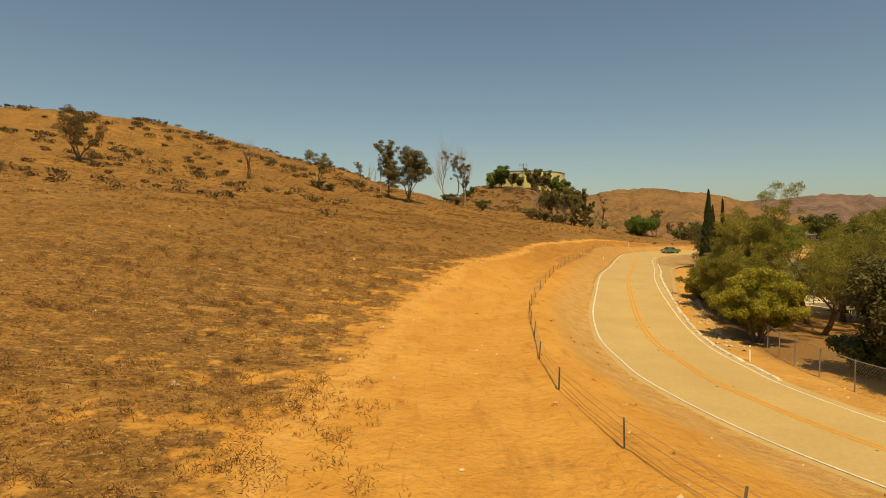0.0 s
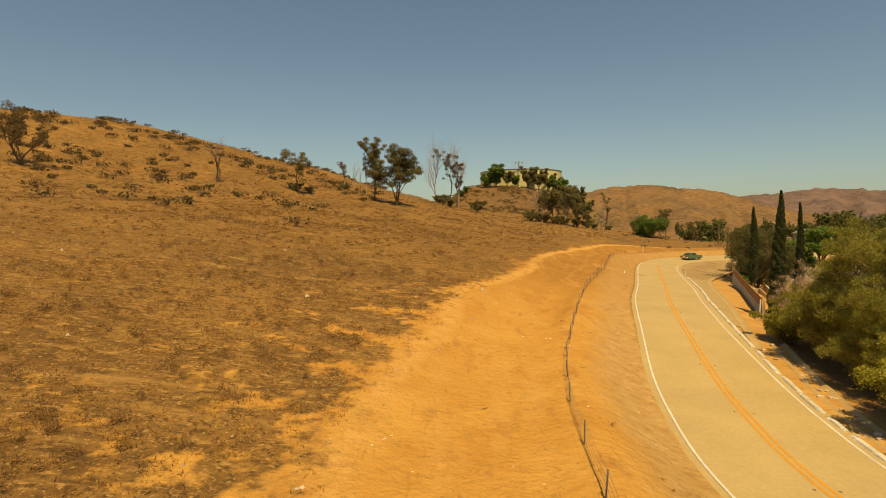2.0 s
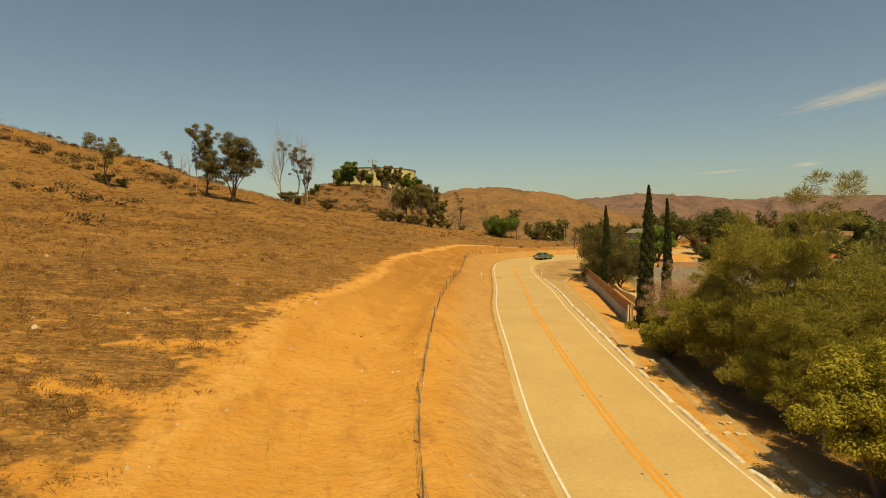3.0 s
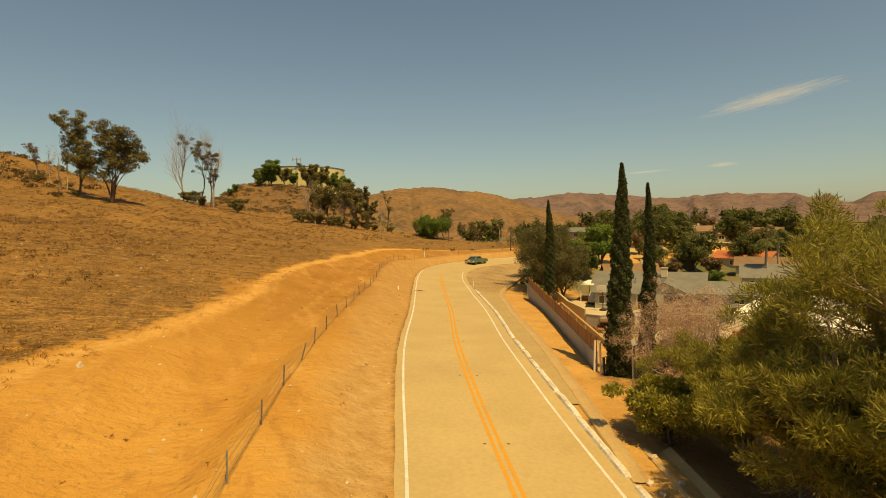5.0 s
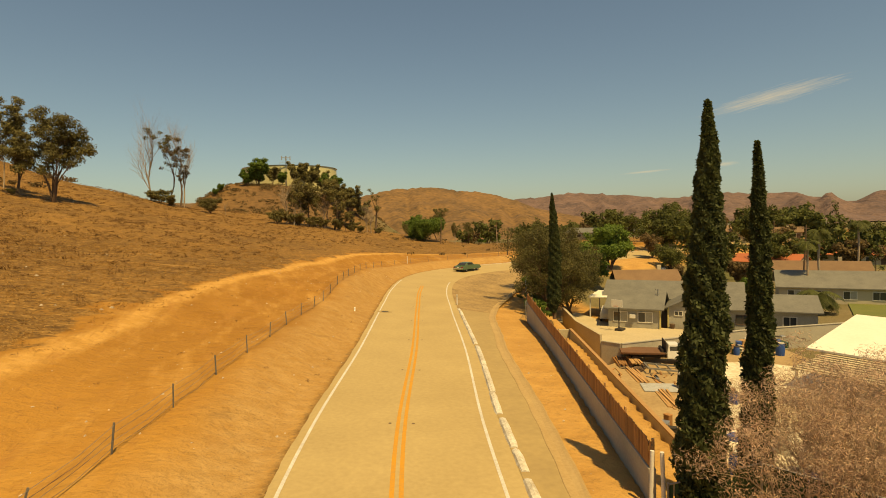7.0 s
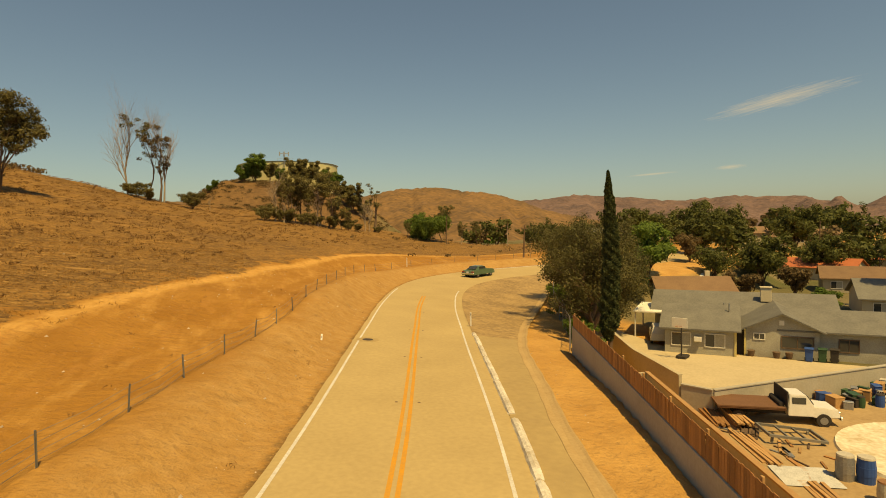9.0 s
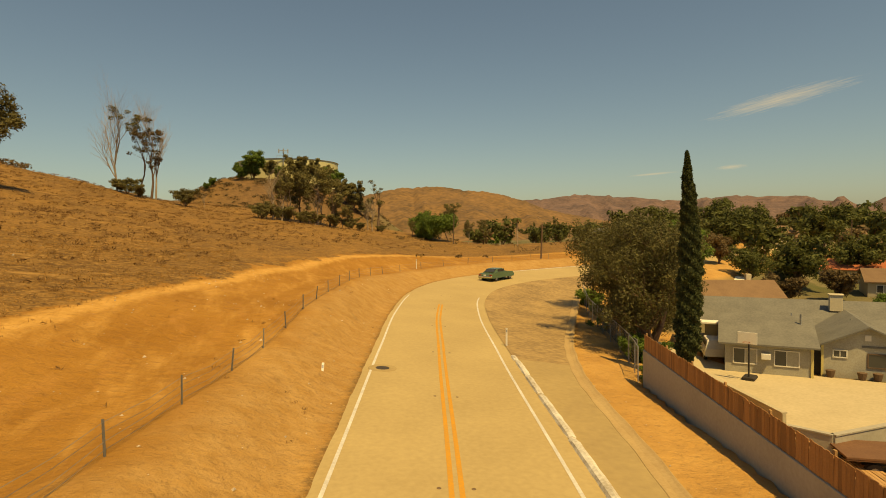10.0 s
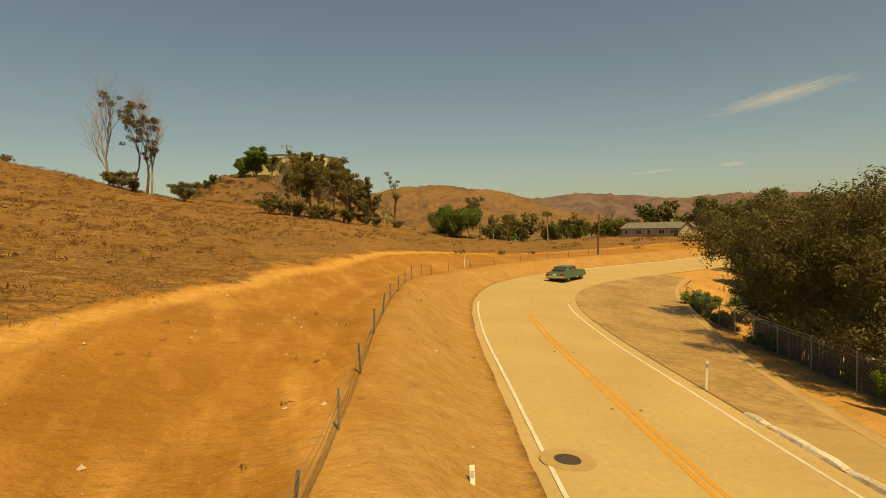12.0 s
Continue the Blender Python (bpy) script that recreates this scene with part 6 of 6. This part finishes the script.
def drum(x, y, mat, label, lid=TANK_PLASTIC, size=1.0):
    ob = thing("barrel", pose(x, y, YZ) @ Matrix.Scale(size, 4), label, "barrel", "barrels in the yard")
    bm = bmesh.new()
    for z, a, b, h in ((0.15, 0.27, 0.29, 0.3), (0.45, 0.30, 0.30, 0.3), (0.74, 0.29, 0.27, 0.28)):
        bmesh.ops.create_cone(bm, cap_ends=True, segments=16, radius1=a, radius2=b, depth=h, matrix=pose(0, 0, z))
    part("body", bm, mat, ob)
    bm = bmesh.new()
    bmesh.ops.create_cone(bm, cap_ends=True, segments=16, radius1=0.28, radius2=0.26, depth=0.06, matrix=pose(0, 0, 0.91))
    part("lid", bm, lid, ob)


for x, y, m, l in ((44.6, 77.6, BLUE, "blue plastic barrel with a pale lid"), (44.1, 78.1, STEEL, "grey steel barrel in the yard"), (45.2, 75.8, TANK_PLASTIC, "pale plastic barrel in the yard"),
                   (46.2, 74.6, TANK_PLASTIC, "pale plastic barrel in the yard"), (57.0, 82.4, TANK_PLASTIC, "pale plastic barrel in the yard"), (57.8, 82.0, BLUE, "blue plastic barrel beside a pale one"),
                   (36.8, 67.2, BLUE, "blue plastic barrel behind the bare tree"), (39.5, 66.0, TANK_PLASTIC, "pale plastic barrel behind the bare tree"), (38.2, 64.8, BLUE, "blue plastic barrel behind the bare tree"),
                   (40.5, 68.0, TANK_PLASTIC, "pale plastic tub in the dirt yard")):
    drum(x, y, m, l, size=1.15)
r = np.random.RandomState(31)
for k in range(46):
    x, y = 52.6 + 9.0 * r.rand(), 85.7 - 1.9 * r.rand()
    if k > 32:
        x, y = 36 + 8 * r.rand(), 66 + 8 * r.rand()
    m = (DARK, BLUE, GREEN_PLASTIC, RAW_WOOD, STEEL, TANK_PLASTIC, FENCE_WOOD)[r.randint(7)]
    w, d_, h = r.uniform(0.2, 0.8), r.uniform(0.25, 0.6), r.uniform(0.2, 0.8)
    ob = thing("crate", pose(x, y, YZ, 0, 0, r.uniform(0, 90)), "stored crate among clutter along the garden wall", "crate", "clutter along the garden wall")
    part("box", boxes((0, 0, h / 2, w, d_, h), bevel=0.03), m, ob)
    part("lid", boxes((0, 0, h + 0.02, w * 1.05, d_ * 1.05, 0.05), bevel=0.012), m, ob)
for k in range(14):
    x, y = 52.8 + 8.6 * r.rand(), 85.4 - 1.7 * r.rand()
    ob = thing("scrap_stand", pose(x, y, YZ, r.uniform(-6, 6), r.uniform(-6, 6), r.uniform(0, 180)), "old metal stand with thin legs among the clutter", "stand", "clutter along the garden wall")
    h, w = r.uniform(0.35, 0.9), r.uniform(0.16, 0.34)
    for sx, sy in ((-1, -1), (1, -1), (-1, 1), (1, 1)):
        part("leg", rod(bmesh.new(), (sx * w * 1.2, sy * w, 0), (sx * w * 0.7, sy * w * 0.7, h), 0.025, sides=5), (STEEL, DARK, RAW_WOOD)[k % 3], ob)
    part("shelf", boxes((0, 0, h, w * 1.7, w * 1.6, 0.05), (0, 0, h * 0.45, w * 1.9, w * 1.6, 0.04), bevel=0.01), (DARK, TANK_PLASTIC, STEEL, RAW_WOOD)[k % 4], ob)
for x, y, m, l in ((43.5, 76.2, TANK_PLASTIC, "pale bucket with a lid"), (43.9, 75.2, DARK, "black plastic barrel in the yard"), (44.4, 74.3, BLUE, "open blue plastic barrel"),
                   (45.2, 73.9, TANK_PLASTIC, "dented pale steel drum"), (44.9, 74.9, STEEL, "grey steel drum with a brown lid"), (54.9, 83.6, BLUE, "blue barrel beside the clutter"), (53.8, 83.9, GREEN_PLASTIC, "dark green barrel beside the clutter")):
    drum(x, y, m, l, RUST_LID if m in (TANK_PLASTIC, STEEL) else DARK, r.uniform(0.7, 1.0))
# trestles behind the lumber, a leaning sheet, loose pipes and offcuts
for x, y, t in ((46.4, 85.4, 10), (47.6, 85.5, -5)):
    ob = thing("trestle", pose(x, y, YZ, 0, 0, t), "white-topped work trestle against the garden wall", "trestle", "trestles by the wall")
    for sx in (-0.5, 0.5):
        for sy in (-0.25, 0.25):
            part("leg", rod(bmesh.new(), (sx, sy, 0), (sx, sy * 0.3, 0.85), 0.03, sides=5), POST_STEEL, ob)
    part("top", boxes((0, 0, 0.88, 1.5, 0.28, 0.08), bevel=0.01), TANK_PLASTIC, ob)
for k in range(26):
    x, y = (42.2 + 4.0 * r.rand(), 77.5 + 6.5 * r.rand())
    if y - 77.5 < (43.4 - x) * 1.2 or (x - 50.5) ** 2 + (y - 77.1) ** 2 < 27:
        continue
    ob = thing("loose_board", pose(x, y, YZ + 0.07, 0, 0, r.uniform(20, 110)), "loose offcut lying on the yard dirt", "board", "offcuts in the yard")
    part("plank", boxes((0, 0, 0, r.uniform(0.5, 1.8), r.uniform(0.06, 0.2), 0.05)), (RAW_WOOD, FENCE_WOOD, STEEL, BARK)[k % 4], ob)


def wheelie_bin(x, y, mat, label):
    ob = thing("waste_bin", grey.matrix_basis @ pose(x, y, 0.14, 0, 0, -8), label, "waste bin", "waste bins by the grey house")
    bm = boxes((0, 0, 0.52, 0.58, 0.66, 0.95), bevel=0.03)
    for v in bm.verts:
        if v.co.z < 0.3:
            v.co.x *= 0.82
            v.co.y *= 0.82
    part("body", bm, mat, ob)
    part("lid", boxes((0, -0.02, 1.03, 0.64, 0.74, 0.07), bevel=0.02), mat, ob)
    for k in (-1, 1):
        part("wheel", rod(bmesh.new(), (k * 0.25, 0.3, 0.12), (k * 0.31, 0.3, 0.12), 0.12, sides=12), DARK, ob)


wheelie_bin(10.6, 0.4, BLUE, "blue wheeled waste bin against the grey house")
wheelie_bin(11.5, 0.5, GREEN_PLASTIC, "dark green wheeled waste bin")
wheelie_bin(12.3, 0.6, DARK, "black wheeled waste bin")
for x, y in ((6.6, 0.8), (8.4, 0.7), (9.3, 0.8)):
    ob = thing("plant_pot", grey.matrix_basis @ pose(x, y, 0.14), "clay plant pot by the house wall", "plant pot", "plant pots")
    bm = bmesh.new()
    bmesh.ops.create_cone(bm, cap_ends=True, segments=14, radius1=0.2, radius2=0.3, depth=0.5, matrix=pose(0, 0, 0.25))
    part("pot", bm, BARK, ob)
hoop = thing("basketball_hoop", pose(55.2, 99.0, -4.86, 0, 0, -60), "portable basketball hoop on a driveway", "basketball hoop")
part("pole", rod(bmesh.new(), (0, 0, 0), (0, 0, 2.9), 0.06, sides=8), DARK, hoop)
part("backboard", boxes((0, -0.5, 3.0, 1.2, 0.05, 0.8), bevel=0.01), WHITE_PLASTIC, hoop, "white backboard")
bm = bmesh.new()
for k in range(12):
    a, b = 0.5236 * k, 0.5236 * (k + 1)
    rod(bm, (0.23 * math.cos(a), -0.8 + 0.23 * math.sin(a), 2.75), (0.23 * math.cos(b), -0.8 + 0.23 * math.sin(b), 2.75), 0.015, sides=4)
part("rim", bm, TILE_ROOF, hoop)
part("base", boxes((0, 0.3, 0.12, 0.8, 1.1, 0.24), bevel=0.05), DARK, hoop)


# ---- vehicles ----
def wheels(ob, places, radius, width=0.2):
    for x, y in places:
        w = part("wheel", rod(bmesh.new(), (x, y - width / 2, radius), (x, y + width / 2, radius), radius, sides=20), DARK, ob)
        part("rim", rod(bmesh.new(), (x, y - width / 2 - 0.01, radius), (x, y + width / 2 + 0.01, radius), radius * 0.55, sides=14), STEEL, w)


def profile(pts, width, inset=0.0):
    """A body from a side outline (x, z) drawn across a width, its upper edge drawn in by inset."""
    bm = bmesh.new()
    top = max(z for _, z in pts)
    low = min(z for _, z in pts)
    rows = []
    for sg in (-1, 1):
        rows.append([bm.verts.new((x, sg * (width / 2 - inset * (z - low) / (top - low)), z)) for x, z in pts])
    n = len(pts)
    for k in range(n):
        bm.faces.new((rows[0][k], rows[0][(k + 1) % n], rows[1][(k + 1) % n], rows[1][k]))
    bm.faces.new(rows[0][::-1])
    bm.faces.new(rows[1])
    bmesh.ops.recalc_face_normals(bm, faces=bm.faces[:])
    bmesh.ops.bevel(bm, geom=bm.edges[:], offset=0.035, segments=2, affect="EDGES")
    return bm


CAR_GREEN = material("green_car_paint", (0.13, 0.19, 0.10), 0.25, 0.3, tint=(0.11, 0.16, 0.085), scale=2, fine=10, bump=0, spec=0.6)
CHROME = material("chrome", (0.7, 0.7, 0.68), 0.12, 1.0, tint=(0.6, 0.6, 0.58), scale=2, fine=10, bump=0)
RED_LAMP = material("red_lamp", (0.35, 0.02, 0.015), 0.25, scale=4, fine=20, bump=0)
CAR_WHITE = material("white_car_paint", (0.72, 0.69, 0.62), 0.35, tint=(0.6, 0.56, 0.48), scale=2, fine=10, bump=0, spec=0.5)
cx, cy = 50.0, 128.2
car = thing("car", pose(cx, cy, crown(np.array([cx]), np.array([cy]), beside(cx, cy)[1])[0], 0, 0, 34), "vintage green two-door car with chrome bumpers on the road", "car")
part("body", profile([(-2.45, 0.3), (-2.5, 0.62), (-2.35, 0.86), (-1.4, 0.92), (0.9, 0.95), (2.2, 0.86), (2.42, 0.7), (2.4, 0.32)], 1.86, 0.1), CAR_GREEN, car)
roof = part("cabin", profile([(-1.75, 0.9), (-0.95, 1.32), (0.1, 1.36), (0.85, 0.93)], 1.6, 0.18), CAR_GREEN, car)
part("rear_window", profile([(-1.66, 0.98), (-1.02, 1.29), (-1.06, 1.32), (-1.72, 0.99)], 1.26, 0.06), GLASS, car)
part("windscreen", profile([(0.2, 1.3), (0.8, 0.97), (0.84, 0.99), (0.22, 1.345)], 1.28, 0.06), GLASS, car)
part("side_window", boxes((-0.35, 0.755, 1.14, 1.3, 0.05, 0.28)), GLASS, car)
part("side_window", boxes((-0.35, -0.755, 1.14, 1.3, 0.05, 0.28)), GLASS, car)
part("rear_bumper", boxes((-2.53, 0, 0.5, 0.12, 1.84, 0.16), bevel=0.03), CHROME, car, "chrome bumper")
part("front_bumper", boxes((2.47, 0, 0.5, 0.12, 1.8, 0.16), bevel=0.03), CHROME, car, "chrome bumper")
for sg in (-1, 1):
    part("tail_light", boxes((-2.46, sg * 0.68, 0.7, 0.06, 0.36, 0.12), bevel=0.01), RED_LAMP, car)
    part("headlight", rod(bmesh.new(), (2.38, sg * 0.66, 0.68), (2.45, sg * 0.66, 0.68), 0.1, sides=14), CHROME, car)
part("number_plate", boxes((-2.55, 0, 0.68, 0.02, 0.32, 0.15)), WHITE_PLASTIC, car)
wheels(car, ((-1.5, 0.78), (-1.5, -0.78), (1.5, 0.78), (1.5, -0.78)), 0.33)

suv = thing("car", pose(58.6, 105.4, -4.84, 0, 0, -128), "white sport utility car parked by the carport", "car")
part("body", profile([(-2.2, 0.35), (-2.25, 0.9), (-0.9, 1.02), (2.2, 1.02), (2.25, 0.4)], 1.85, 0.06), CAR_WHITE, suv)
part("cabin", profile([(-0.95, 1.0), (-0.35, 1.62), (1.9, 1.66), (2.2, 1.0)], 1.66, 0.14), CAR_WHITE, suv)
part("windscreen", profile([(-0.86, 1.06), (-0.38, 1.56), (-0.42, 1.6), (-0.93, 1.07)], 1.4, 0.08), GLASS, suv)
for sg in (-1, 1):
    part("side_window", boxes((0.8, sg * 0.79, 1.32, 2.2, 0.05, 0.36)), GLASS, suv)
    part("headlight", boxes((-2.24, sg * 0.7, 0.78, 0.06, 0.3, 0.16)), CHROME, suv)
part("front_bumper", boxes((-2.27, 0, 0.5, 0.12, 1.8, 0.22), bevel=0.03), DARK, suv)
wheels(suv, ((-1.35, 0.8), (-1.35, -0.8), (1.4, 0.8), (1.4, -0.8)), 0.36)

truck = thing("flatbed_truck", pose(47.8, 84.3, YZ, 0, 0, -33) @ Matrix.Scale(0.9, 4), "old white flatbed truck with a rusty bed", "truck")
RUST = material("rusty_steel", (0.22, 0.11, 0.06), 0.85, 0.2, tint=(0.14, 0.07, 0.04), scale=1.5, fine=9, bump=0.3)
part("bed", boxes((-1.6, 0, 1.05, 3.6, 2.3, 0.1), (-1.6, -1.1, 1.0, 3.6, 0.06, 0.16), (-1.6, 1.1, 1.0, 3.6, 0.06, 0.16), bevel=0.01), RUST, truck, "rust-brown flat bed")
part("headboard", boxes((0.28, 0, 1.55, 0.08, 2.2, 0.9), bevel=0.01), DARK, truck, "dark headboard")
part("cab", profile([(0.4, 0.55), (0.42, 1.1), (0.5, 1.75), (1.35, 1.75), (1.75, 1.15), (1.8, 0.55)], 1.75, 0.16), CAR_WHITE, truck)
part("hood", profile([(1.7, 0.5), (1.7, 1.12), (2.95, 1.02), (3.05, 0.55)], 1.75, 0.08), CAR_WHITE, truck)
part("windscreen", profile([(1.4, 1.68), (1.74, 1.2), (1.79, 1.21), (1.44, 1.71)], 1.4, 0.08), GLASS, truck)
for sg in (-1, 1):
    part("side_window", boxes((0.98, sg * 0.77, 1.42, 0.7, 0.05, 0.36)), GLASS, truck)
    part("headlight", rod(bmesh.new(), (3.0, sg * 0.66, 0.8), (3.07, sg * 0.66, 0.8), 0.1, sides=12), CHROME, truck)
part("chassis", boxes((0.2, 0, 0.62, 5.4, 0.8, 0.18)), DARK, truck)
part("front_bumper", boxes((3.1, 0, 0.52, 0.1, 1.8, 0.2), bevel=0.02), CHROME, truck)
part("roll", rod(bmesh.new(), (0.05, -0.9, 1.22), (0.05, 0.9, 1.22), 0.14, sides=10), DARK, truck)
wheels(truck, ((-2.2, 0.82), (-2.2, -0.82), (2.2, 0.82), (2.2, -0.82)), 0.38, 0.24)
